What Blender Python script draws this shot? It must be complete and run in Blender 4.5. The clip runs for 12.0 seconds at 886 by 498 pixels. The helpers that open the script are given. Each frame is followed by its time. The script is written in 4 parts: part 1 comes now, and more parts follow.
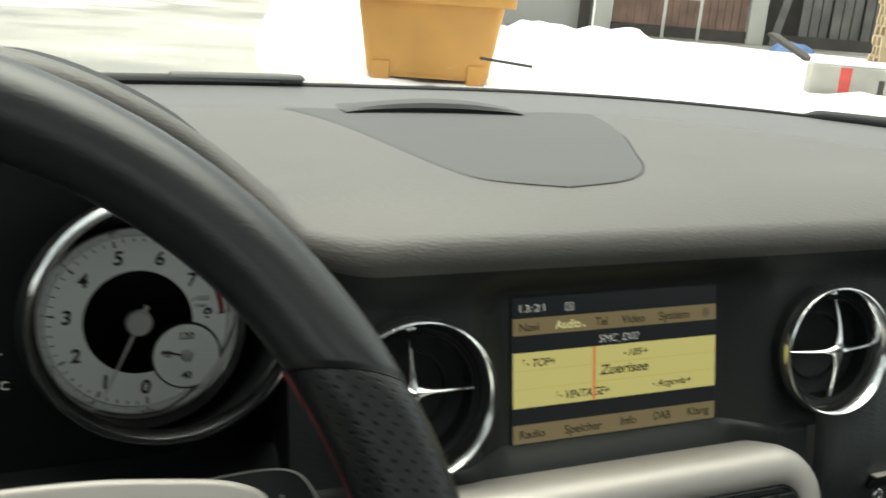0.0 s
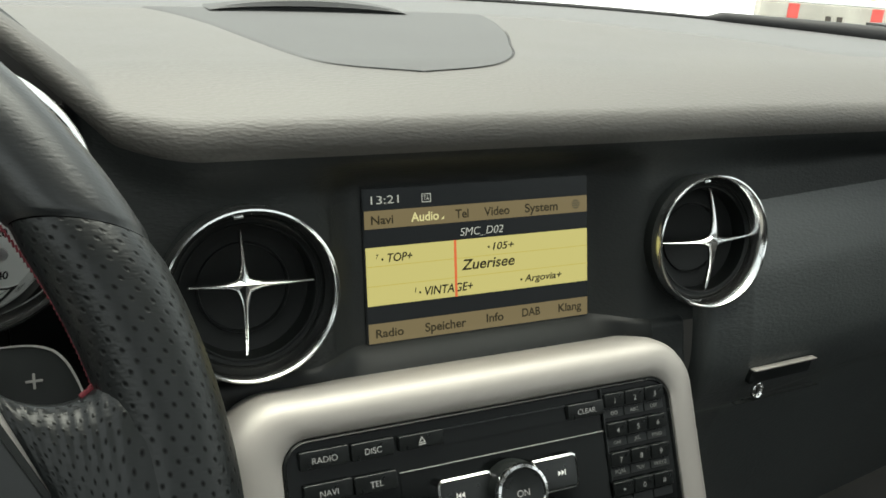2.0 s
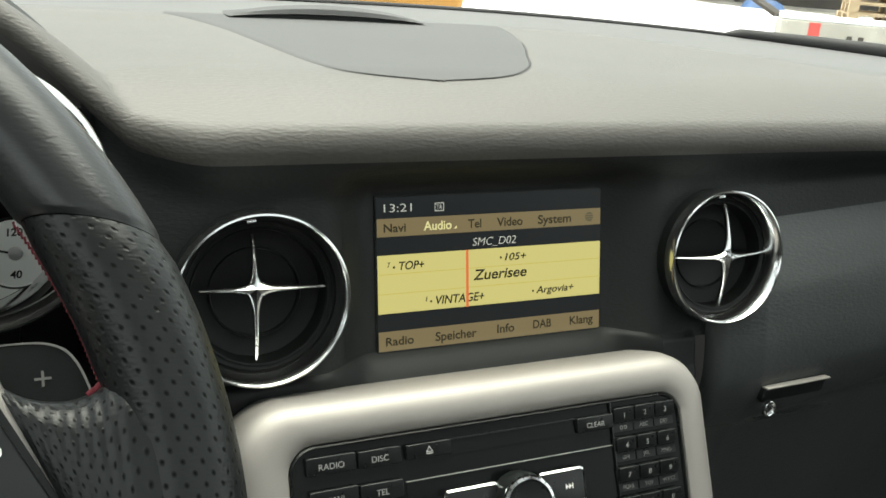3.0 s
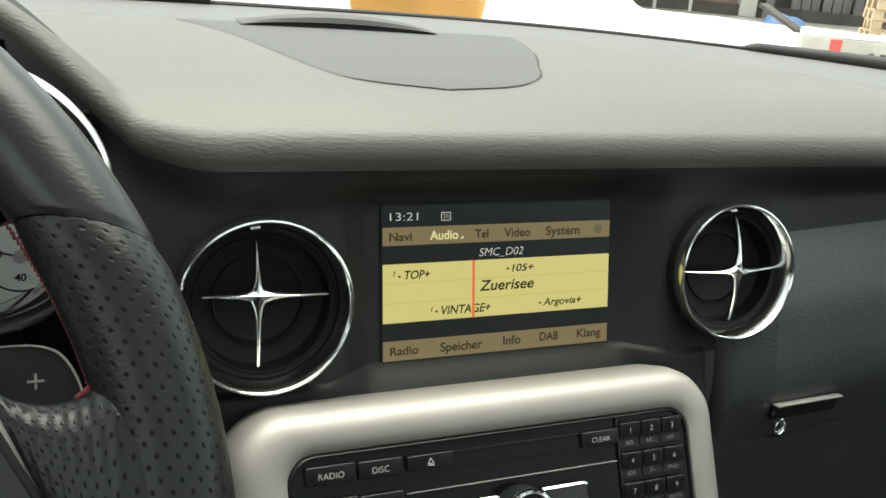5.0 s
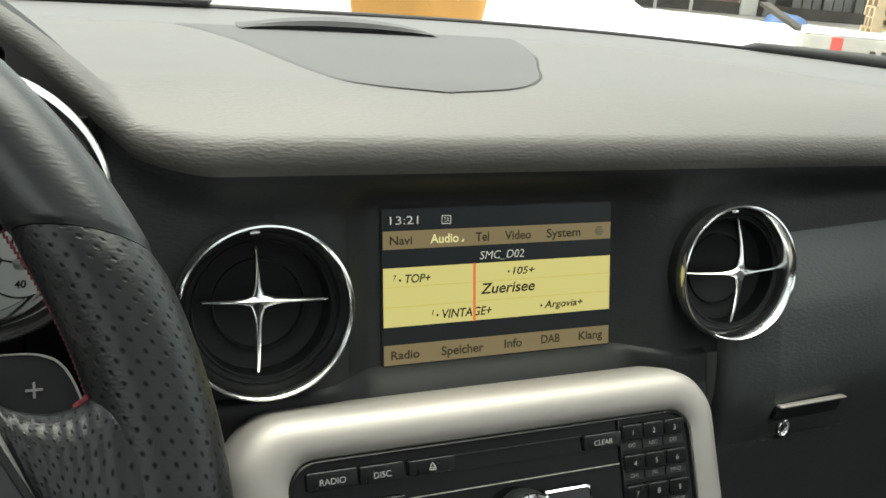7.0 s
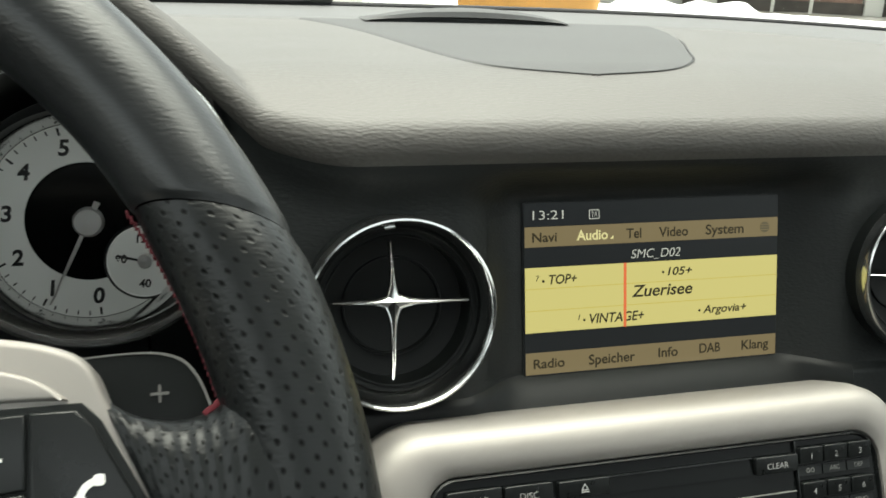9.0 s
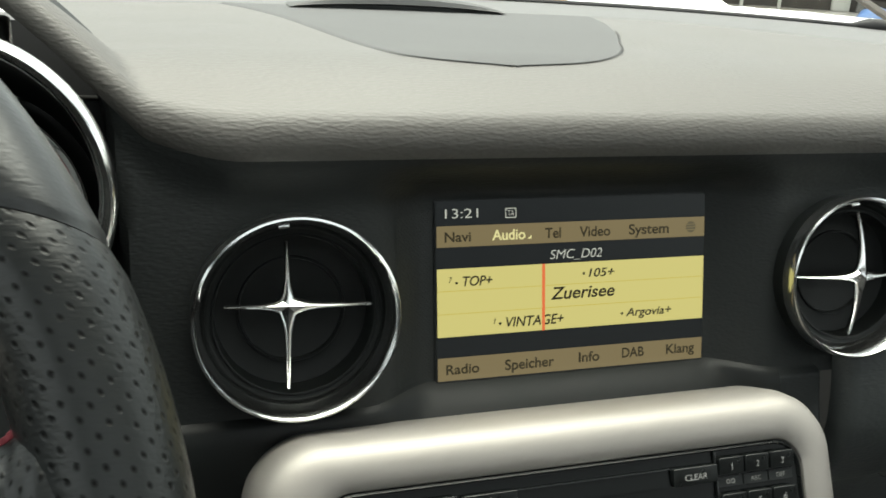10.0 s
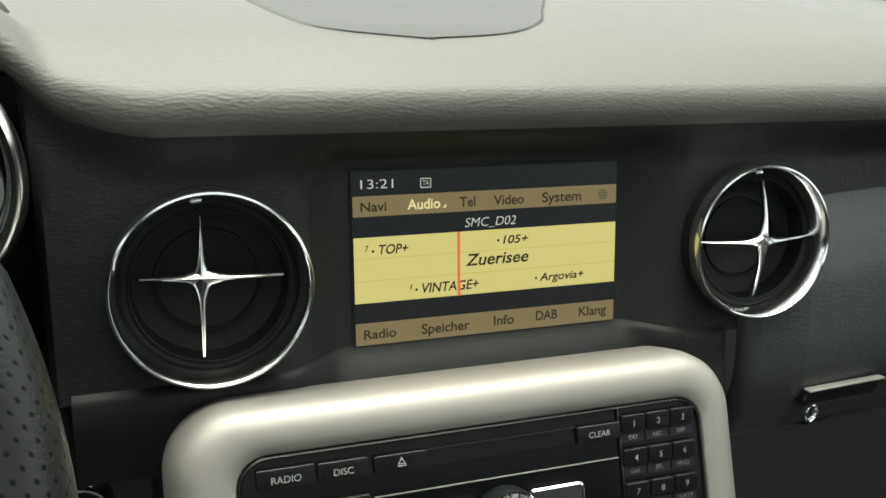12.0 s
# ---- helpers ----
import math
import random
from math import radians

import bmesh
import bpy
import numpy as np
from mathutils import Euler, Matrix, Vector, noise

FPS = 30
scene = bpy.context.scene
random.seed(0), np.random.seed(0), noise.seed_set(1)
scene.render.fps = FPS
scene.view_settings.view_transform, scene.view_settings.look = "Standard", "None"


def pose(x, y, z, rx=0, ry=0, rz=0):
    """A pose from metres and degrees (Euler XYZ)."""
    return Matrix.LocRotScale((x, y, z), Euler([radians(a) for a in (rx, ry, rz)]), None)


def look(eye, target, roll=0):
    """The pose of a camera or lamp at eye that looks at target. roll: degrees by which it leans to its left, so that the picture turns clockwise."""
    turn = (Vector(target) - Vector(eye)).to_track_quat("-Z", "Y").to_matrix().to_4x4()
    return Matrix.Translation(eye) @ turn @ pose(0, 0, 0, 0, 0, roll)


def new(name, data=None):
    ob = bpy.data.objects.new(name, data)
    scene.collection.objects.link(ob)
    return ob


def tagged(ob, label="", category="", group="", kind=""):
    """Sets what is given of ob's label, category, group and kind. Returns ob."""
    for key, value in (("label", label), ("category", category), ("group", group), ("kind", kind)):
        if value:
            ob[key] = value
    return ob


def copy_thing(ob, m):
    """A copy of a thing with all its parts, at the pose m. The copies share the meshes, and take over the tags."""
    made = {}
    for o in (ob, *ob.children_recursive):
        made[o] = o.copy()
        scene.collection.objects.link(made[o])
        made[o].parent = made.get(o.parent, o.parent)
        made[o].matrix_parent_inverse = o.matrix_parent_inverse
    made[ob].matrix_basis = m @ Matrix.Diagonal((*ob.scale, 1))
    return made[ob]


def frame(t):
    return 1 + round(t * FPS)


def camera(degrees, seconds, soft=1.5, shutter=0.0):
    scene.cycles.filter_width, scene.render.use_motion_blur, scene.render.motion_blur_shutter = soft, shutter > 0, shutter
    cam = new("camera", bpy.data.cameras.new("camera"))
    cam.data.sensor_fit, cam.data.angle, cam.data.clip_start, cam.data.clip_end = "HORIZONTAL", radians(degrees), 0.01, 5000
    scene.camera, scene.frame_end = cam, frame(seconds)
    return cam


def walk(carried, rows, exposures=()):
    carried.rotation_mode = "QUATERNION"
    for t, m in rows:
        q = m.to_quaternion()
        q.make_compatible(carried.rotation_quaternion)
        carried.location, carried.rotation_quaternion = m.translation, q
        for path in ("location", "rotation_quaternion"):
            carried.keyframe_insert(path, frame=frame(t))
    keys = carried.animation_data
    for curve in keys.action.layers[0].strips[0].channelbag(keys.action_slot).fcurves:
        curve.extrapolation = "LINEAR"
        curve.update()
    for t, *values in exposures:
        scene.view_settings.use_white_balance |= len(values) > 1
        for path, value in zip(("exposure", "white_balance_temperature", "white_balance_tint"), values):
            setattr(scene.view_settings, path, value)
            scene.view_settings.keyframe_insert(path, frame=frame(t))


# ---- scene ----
cam = camera(52.7, 12.0, soft=1.6, shutter=0.4)

# The car: x to the passenger's side, y to the bonnet, z up; the origin lies on the display.
PATH = [
    (0, (-0.2657, -0.3755, 0.1610), (-0.0772, 0.0651, 0.0182), 4.36),
    (0.2, (-0.2451, -0.3778, 0.1506), (-0.0495, 0.0604, 0.0102), 4.56),
    (0.5, (-0.2281, -0.3807, 0.1394), (-0.0242, 0.0521, -0.0059), 5.11),
    (1, (-0.2141, -0.3825, 0.1297), (-0.0056, 0.0434, -0.0288), 4.67),
    (1.5, (-0.2071, -0.3788, 0.1271), (0.0029, 0.0426, -0.0410), 3.94),
    (2, (-0.2085, -0.3824, 0.1304), (-0.0007, 0.0397, -0.0389), 3.87),
    (2.5, (-0.2081, -0.3830, 0.1297), (-0.0037, 0.0419, -0.0367), 4.42),
    (4.5, (-0.2033, -0.3834, 0.1279), (-0.0075, 0.0484, -0.0307), 5.36),
    (5, (-0.2013, -0.3824, 0.1273), (-0.0086, 0.0511, -0.0306), 5.32),
    (5.5, (-0.2001, -0.3814, 0.1277), (-0.0075, 0.0517, -0.0314), 5.17),
    (6, (-0.2001, -0.3814, 0.1288), (-0.0076, 0.0518, -0.0305), 5.11),
    (6.5, (-0.1999, -0.3817, 0.1295), (-0.0078, 0.0517, -0.0293), 4.96),
    (8.3, (-0.2006, -0.3799, 0.1216), (-0.0264, 0.0632, -0.0310), 3.41),
    (8.5, (-0.2096, -0.3761, 0.1212), (-0.0501, 0.0725, -0.0316), 3.20),
    (8.7, (-0.2065, -0.3571, 0.1133), (-0.0623, 0.0963, -0.0404), 2.69),
    (8.8, (-0.2057, -0.3528, 0.1106), (-0.0666, 0.1022, -0.0430), 2.59),
    (9, (-0.2022, -0.3453, 0.1088), (-0.0671, 0.1108, -0.0453), 2.45),
    (9.2, (-0.1928, -0.3396, 0.1093), (-0.0564, 0.1154, -0.0468), 2.51),
    (9.5, (-0.1830, -0.3291, 0.1041), (-0.0364, 0.1223, -0.0532), 3.34),
    (10, (-0.1715, -0.3333, 0.1080), (-0.0214, 0.1164, -0.0509), 3.40),
    (10.5, (-0.1602, -0.3347, 0.1132), (-0.0028, 0.1096, -0.0535), 4.02),
    (11, (-0.1555, -0.3467, 0.1209), (0.0093, 0.0911, -0.0558), 4.28),
    (11.5, (-0.1558, -0.3486, 0.1216), (0.0111, 0.0859, -0.0609), 4.06),
    (12, (-0.1541, -0.3477, 0.1223), (0.0117, 0.0859, -0.0635), 3.97),
]
EXPOSURES = [(0.0, 0.45, 6850, 0), (0.5, 0.4, 6850, 0), (0.9, 0.42, 6850, 0), (1.5, 0.56, 6850, 0), (2.5, 0.87, 6850, 0), (4.4, 0.87, 6850, 0), (8.5, 0.9, 6850, 0), (9.5, 0.87, 6850, 0), (12.0, 0.9, 6850, 0)]
walk(cam, [(t, look(eye, target, roll)) for t, eye, target, roll in PATH], EXPOSURES)

# ---- light ----
GROUND = -0.85
world = bpy.data.worlds.new("sky")
scene.world = world
world.use_nodes = True
wn = world.node_tree
sky = wn.nodes.new("ShaderNodeTexSky")
sky.sky_type, sky.sun_disc = "NISHITA", False
sky.sun_elevation, sky.sun_rotation = radians(80), radians(15)
sky.air_density, sky.dust_density, sky.ozone_density = 1.0, 3.0, 1.0
overcast = wn.nodes.new("ShaderNodeHueSaturation")
overcast.inputs["Saturation"].default_value = 0.25
wn.links.new(sky.outputs[0], overcast.inputs["Color"])
wn.links.new(overcast.outputs[0], wn.nodes["Background"].inputs[0])
wn.nodes["Background"].inputs[1].default_value = 0.26
sun_data = bpy.data.lights.new("sun", "SUN")
sun_data.energy, sun_data.angle, sun_data.color = 3.4, radians(70), (1.0, 0.97, 0.93)
sun = new("sun", sun_data)
sun.rotation_euler = (radians(-10), 0, radians(-15))

# ---- materials ----


def material(name, colour, rough=0.5, metal=0.0, grain=0.0, grain_size=0.002, vary=0.15, vary_size=0.08, coat=0.0, spec=0.5, kind="noise", rough_vary=0.1):
    """A surface with blotches, grain and relief at real size (metres)."""
    mat = bpy.data.materials.new(name)
    mat.use_nodes = True
    nt = mat.node_tree
    n, l = nt.nodes, nt.links
    b = n["Principled BSDF"]
    co = n.new("ShaderNodeTexCoord")
    big = n.new("ShaderNodeTexNoise")
    big.inputs["Scale"].default_value, big.inputs["Detail"].default_value = 1 / vary_size, 5
    l.new(co.outputs["Object"], big.inputs["Vector"])
    ramp = n.new("ShaderNodeMapRange")
    ramp.inputs["From Min"].default_value, ramp.inputs["From Max"].default_value = 0.3, 0.7
    ramp.inputs["To Min"].default_value, ramp.inputs["To Max"].default_value = 1 - vary, 1 + vary
    l.new(big.outputs["Fac"], ramp.inputs["Value"])
    mul = n.new("ShaderNodeVectorMath")
    mul.operation = "SCALE"
    mul.inputs[0].default_value = colour
    l.new(ramp.outputs[0], mul.inputs["Scale"])
    l.new(mul.outputs[0], b.inputs["Base Color"])
    rr = n.new("ShaderNodeMapRange")
    rr.inputs["To Min"].default_value, rr.inputs["To Max"].default_value = max(rough - rough_vary, 0.02), min(rough + rough_vary, 1)
    l.new(big.outputs["Fac"], rr.inputs["Value"])
    l.new(rr.outputs[0], b.inputs["Roughness"])
    b.inputs["Metallic"].default_value = metal
    b.inputs["Specular IOR Level"].default_value = spec
    b.inputs["Coat Weight"].default_value = coat
    if grain:
        if kind == "leather":
            g = n.new("ShaderNodeTexVoronoi")
            g.feature = "SMOOTH_F1"
            g.inputs["Scale"].default_value = 1 / grain_size
            wrinkle = n.new("ShaderNodeTexNoise")
            wrinkle.inputs["Scale"].default_value, wrinkle.inputs["Detail"].default_value = 0.7 / grain_size, 3
            mixer = n.new("ShaderNodeMath")
            mixer.operation = "ADD"
            l.new(g.outputs["Distance"], mixer.inputs[0])
            l.new(wrinkle.outputs["Fac"], mixer.inputs[1])
            out = mixer.outputs[0]
        else:
            g = n.new("ShaderNodeTexNoise")
            g.inputs["Scale"].default_value, g.inputs["Detail"].default_value = 1 / grain_size, 4
            out = g.outputs["Fac"]
        long = n.new("ShaderNodeVectorMath")
        long.operation = "MULTIPLY"
        long.inputs[1].default_value = (0.38, 1, 1) if kind == "leather" else (1, 1, 1)
        l.new(co.outputs["Object"], long.inputs[0])
        l.new(long.outputs[0], g.inputs["Vector"])
        if kind == "leather":
            l.new(long.outputs[0], wrinkle.inputs["Vector"])
        bump = n.new("ShaderNodeBump")
        bump.inputs["Strength"].default_value, bump.inputs["Distance"].default_value = grain, grain_size * 0.4
        l.new(out, bump.inputs["Height"])
        l.new(bump.outputs[0], b.inputs["Normal"])
    return mat


def glow(name, colour, strength=1.0):
    mat = bpy.data.materials.new(name)
    mat.use_nodes = True
    b = mat.node_tree.nodes["Principled BSDF"]
    b.inputs["Base Color"].default_value = (0.01, 0.01, 0.01, 1)
    b.inputs["Roughness"].default_value = 0.25
    b.inputs["Specular IOR Level"].default_value = 0.12
    b.inputs["Emission Color"].default_value = (*colour, 1)
    b.inputs["Emission Strength"].default_value = strength
    return mat


def perforated(name, colour, pitch):
    """Leather with rows of small punched holes, laid out along the mesh's UV (metres)."""
    mat = material(name, colour, 0.38, grain=0.2, grain_size=0.0009, kind="leather", vary_size=0.03)
    n, l = mat.node_tree.nodes, mat.node_tree.links
    b = n["Principled BSDF"]
    uv = n.new("ShaderNodeUVMap")
    uv.uv_map = "UVMap"
    sc = n.new("ShaderNodeVectorMath")
    sc.operation = "SCALE"
    sc.inputs["Scale"].default_value = 1 / pitch
    l.new(uv.outputs[0], sc.inputs[0])
    dists = []
    for shift in (0.0, 0.5):
        add = n.new("ShaderNodeVectorMath")
        add.operation = "ADD"
        add.inputs[1].default_value = (shift, shift, 0)
        l.new(sc.outputs[0], add.inputs[0])
        fr = n.new("ShaderNodeVectorMath")
        fr.operation = "FRACTION"
        l.new(add.outputs[0], fr.inputs[0])
        d = n.new("ShaderNodeVectorMath")
        d.operation = "DISTANCE"
        d.inputs[1].default_value = (0.5, 0.5, 0)
        l.new(fr.outputs[0], d.inputs[0])
        dists.append(d)
    mn = n.new("ShaderNodeMath")
    mn.operation = "MINIMUM"
    l.new(dists[0].outputs["Value"], mn.inputs[0])
    l.new(dists[1].outputs["Value"], mn.inputs[1])
    hole = n.new("ShaderNodeMapRange")
    hole.inputs["From Min"].default_value, hole.inputs["From Max"].default_value = 0.04, 0.17
    l.new(mn.outputs[0], hole.inputs["Value"])
    mix = n.new("ShaderNodeMix")
    mix.data_type = "RGBA"
    mix.inputs["A"].default_value = (0.004, 0.004, 0.004, 1)
    old = b.inputs["Base Color"].links[0].from_socket
    l.new(hole.outputs[0], mix.inputs["Factor"])
    l.new(old, mix.inputs["B"])
    l.new(mix.outputs["Result"], b.inputs["Base Color"])
    shine = n.new("ShaderNodeMapRange")
    shine.inputs["To Min"].default_value, shine.inputs["To Max"].default_value = 0.08, 0.36
    l.new(hole.outputs[0], shine.inputs["Value"])
    l.new(shine.outputs[0], b.inputs["Specular IOR Level"])
    bump = n.new("ShaderNodeBump")
    bump.inputs["Strength"].default_value, bump.inputs["Distance"].default_value = 0.22, 0.0008
    l.new(hole.outputs[0], bump.inputs["Height"])
    l.new(b.inputs["Normal"].links[0].from_socket, bump.inputs["Normal"])
    l.new(bump.outputs[0], b.inputs["Normal"])
    return mat


def glass(name):
    mat = bpy.data.materials.new(name)
    mat.use_nodes = True
    nt = mat.node_tree
    nt.nodes.remove(nt.nodes["Principled BSDF"])
    tr, gl, mx = (nt.nodes.new("ShaderNode" + k) for k in ("BsdfTransparent", "BsdfGlossy", "MixShader"))
    tr.inputs[0].default_value = (0.97, 0.98, 0.97, 1)
    gl.inputs["Roughness"].default_value, mx.inputs[0].default_value = 0.0, 0.03
    for a, c in ((tr.outputs[0], mx.inputs[1]), (gl.outputs[0], mx.inputs[2]), (mx.outputs[0], nt.nodes["Material Output"].inputs[0])):
        nt.links.new(a, c)
    return mat


# One dash leather in two colours, for daylit pad and shaded fascia.
LEATHER_LIT = material("dash_leather_lit", (0.076, 0.0715, 0.0658), 0.54, grain=0.5, grain_size=0.0010, kind="leather", vary=0.08, spec=0.6)
INSERT = material("speaker_plastic", (0.064, 0.065, 0.066), 0.75, grain=0.3, grain_size=0.0012, vary=0.06)
TRIM = material("cowl_plastic", (0.085, 0.084, 0.084), 0.55, grain=0.2, grain_size=0.001, vary=0.08)
FASCIA_SHADED = material("fascia_shaded", (0.0108, 0.0130, 0.0130), 0.58, spec=0.35, grain=0.3, grain_size=0.0010, kind="leather", vary=0.1)
GLOVE = material("glove_leather", (0.040, 0.045, 0.045), 0.5, grain=0.35, grain_size=0.0012, kind="leather", vary=0.1)
BLACK = material("black_plastic", (0.009, 0.0105, 0.0103), 0.38, spec=0.25, vary=0.2, vary_size=0.02)
RUBBER = material("black_rubber", (0.015, 0.015, 0.016), 0.7, vary=0.2, vary_size=0.03)
GLOSS = material("gloss_black", (0.0035, 0.0042, 0.0042), 0.12, spec=0.1, vary=0.1, rough_vary=0.03)
LENS = material("lens_black", (0.009, 0.0108, 0.0110), 0.5, spec=0.3, vary=0.1)
KEY = material("key_plastic", (0.0085, 0.0098, 0.0098), 0.3, spec=0.4, vary=0.1, vary_size=0.01)
SILVER = material("satin_silver", (0.345, 0.326, 0.304), 0.58, metal=0.72, grain=0.04, grain_size=0.0006, vary=0.04, vary_size=0.05, rough_vary=0.05)
CHROME = material("chrome", (0.74, 0.745, 0.74), 0.15, metal=1.0, vary=0.03, rough_vary=0.03)
WHEEL = material("wheel_leather", (0.0125, 0.0142, 0.0150), 0.35, spec=0.55, grain=0.16, grain_size=0.0008, kind="leather", vary=0.12, vary_size=0.04)
GRIP = perforated("perforated_leather", (0.0085, 0.0100, 0.0102), 0.0047)
VENT_BLACK = material("vent_black", (0.0065, 0.0078, 0.0076), 0.45, spec=0.25, vary=0.2, vary_size=0.02)
STITCH = material("red_thread", (0.15, 0.012, 0.022), 0.7, vary=0.2, vary_size=0.004)
DIAL = material("dial_face_glow", (0.78, 0.79, 0.77), 0.5, vary=0.05)
INK = material("dial_ink", (0.015, 0.015, 0.016), 0.5, vary=0.05)
RED = material("dial_red", (0.4, 0.03, 0.04), 0.5, vary=0.05)
NEEDLE = material("needle", (0.8, 0.78, 0.75), 0.4, vary=0.05)
PRINT = material("key_print", (0.78, 0.78, 0.75), 0.5, vary=0.05)
KEYPRINT = material("key_lettering", (0.36, 0.36, 0.35), 0.5, vary=0.05)
PAINT_DIM = material("key_print_small", (0.2, 0.2, 0.19), 0.5, vary=0.05)
# Faint emission brightens both dial faces in place of light reaching them.
DIAL.node_tree.nodes["Principled BSDF"].inputs["Emission Color"].default_value = (0.95, 1.0, 0.97, 1)
DIAL.node_tree.nodes["Principled BSDF"].inputs["Emission Strength"].default_value = 0.04
GLASS = glass("windscreen_glass")
SHELL = material("cabin_lining", (0.07, 0.07, 0.07), 0.8, vary=0.1)
YELLOW = glow("screen_yellow", (0.80, 0.705, 0.27), 0.43)
TAN = glow("screen_tan", (0.24, 0.185, 0.10), 0.46)
SCREEN_BLACK = glow("screen_black", (0.006, 0.007, 0.008), 1.0)
S_DARK = glow("screen_ink", (0.015, 0.012, 0.006), 1.0)
S_WHITE = glow("screen_white", (0.75, 0.75, 0.7), 0.42)
S_LIGHT = glow("screen_pale", (0.75, 0.68, 0.35), 0.55)
S_RED = glow("screen_red", (0.75, 0.16, 0.06), 0.55)
S_LINE = glow("screen_line", (0.55, 0.45, 0.10), 0.55)
SNOW = material("snow", (0.82, 0.83, 0.85), 0.7, grain=0.6, grain_size=0.15, vary=0.05, vary_size=0.8)
ORANGE = material("orange_plastic", (0.5, 0.25, 0.055), 0.55, vary=0.12, vary_size=0.4)
CONCRETE = material("concrete", (0.36, 0.34, 0.3), 0.85, grain=0.4, grain_size=0.03, vary=0.25, vary_size=0.4)
BROWN = material("brown_boards", (0.21, 0.125, 0.095), 0.8, grain=0.4, grain_size=0.05, vary=0.3, vary_size=0.5)
GREYWOOD = material("weathered_boards", (0.14, 0.135, 0.125), 0.85, grain=0.4, grain_size=0.05, vary=0.35, vary_size=0.6)
DARKWOOD = material("dark_timber", (0.05, 0.042, 0.035), 0.85, vary=0.3, vary_size=0.4)
PALE = material("pale_render", (0.5, 0.49, 0.45), 0.9, vary=0.12, vary_size=1.0)
PALLET = material("pallet_wood", (0.42, 0.32, 0.2), 0.85, vary=0.25, vary_size=0.3)
REDPAINT = material("red_paint", (0.5, 0.06, 0.05), 0.6, vary=0.2, vary_size=0.1)
BLUE = material("blue_tarp", (0.03, 0.08, 0.2), 0.6, vary=0.2, vary_size=0.2)


def ground_material():
    """Wet grey asphalt with slush, under patches of trodden snow."""
    mat = material("wet_ground", (0.30, 0.285, 0.25), 0.4, grain=0.4, grain_size=0.06, vary=0.35, vary_size=1.6)
    n, l = mat.node_tree.nodes, mat.node_tree.links
    b = n["Principled BSDF"]
    co = n.new("ShaderNodeTexCoord")
    ns = n.new("ShaderNodeTexNoise")
    ns.inputs["Scale"].default_value, ns.inputs["Detail"].default_value = 0.35, 6
    l.new(co.outputs["Object"], ns.inputs["Vector"])
    mr = n.new("ShaderNodeMapRange")
    mr.inputs["From Min"].default_value, mr.inputs["From Max"].default_value = 0.56, 0.72
    l.new(ns.outputs["Fac"], mr.inputs["Value"])
    mix = n.new("ShaderNodeMix")
    mix.data_type = "RGBA"
    mix.inputs["B"].default_value = (0.78, 0.79, 0.8, 1)
    l.new(b.inputs["Base Color"].links[0].from_socket, mix.inputs["A"])
    l.new(mr.outputs[0], mix.inputs["Factor"])
    l.new(mix.outputs["Result"], b.inputs["Base Color"])
    return mat


WETGROUND = ground_material()

# ---- building helpers ----


def thing(name, label, category, m=None, group="", kind=""):
    ob = new(name)
    ob.empty_display_size = 0.02
    ob.matrix_world = m or Matrix()
    return tagged(ob, label, category, group, kind)


def part(name, bm, mat, parent=None, label="", smooth=True, m=None):
    """Links a bmesh or a mesh as one object under a thing or a part."""
    if isinstance(bm, bmesh.types.BMesh):
        mesh = bpy.data.meshes.new(name)
        bmesh.ops.recalc_face_normals(bm, faces=bm.faces)
        bm.to_mesh(mesh)
        bm.free()
    else:
        mesh = bm
    if not mesh.materials:
        mesh.materials.append(mat)
    if smooth:
        mesh.shade_smooth()
        mesh.set_sharp_from_angle(angle=radians(38))
    ob = new(name, mesh)
    if parent:
        ob.parent = parent
    if m:
        ob.matrix_basis = m
    if label:
        ob["label"] = label
    return ob


def sheet(fn, us, vs, closed_u=False, closed_v=False, uv=None):
    """A mesh over a grid of parameters; fn(u, v) gives the place, uv(u, v) the texture place."""
    verts = [fn(u, v) for u in us for v in vs]
    nu, nv = len(us), len(vs)
    faces, coords = [], []
    for i in range(nu if closed_u else nu - 1):
        for j in range(nv if closed_v else nv - 1):
            k, q = (i + 1) % nu, (j + 1) % nv
            faces.append((i * nv + j, k * nv + j, k * nv + q, i * nv + q))
            if uv:
                du, dv = us[1] - us[0], vs[1] - vs[0]
                for a, c in ((us[i], vs[j]), (us[i] + du, vs[j]), (us[i] + du, vs[j] + dv), (us[i], vs[j] + dv)):
                    coords += uv(a, c)
    mesh = bpy.data.meshes.new("sheet")
    mesh.from_pydata(verts, [], faces)
    if uv:
        mesh.uv_layers.new(name="UVMap").data.foreach_set("uv", coords)
    mesh.update()
    return mesh


def lathe(profile, steps=64):
    """A mesh turned round the z axis from (radius, z) pairs."""
    return sheet(lambda a, j: (profile[j][0] * math.cos(a), profile[j][0] * math.sin(a), profile[j][1]), [2 * math.pi * i / steps for i in range(steps)], range(len(profile)), closed_u=True)


def outline(w, h, r, n=6):
    """The points of a rounded rectangle about the origin."""
    pts = []
    for cx, cy, a0 in ((w / 2 - r, h / 2 - r, 0), (-w / 2 + r, h / 2 - r, 90), (-w / 2 + r, -h / 2 + r, 180), (w / 2 - r, -h / 2 + r, 270)):
        pts += [(cx + r * math.cos(radians(a0 + 90 * i / n)), cy + r * math.sin(radians(a0 + 90 * i / n))) for i in range(n + 1)]
    return pts


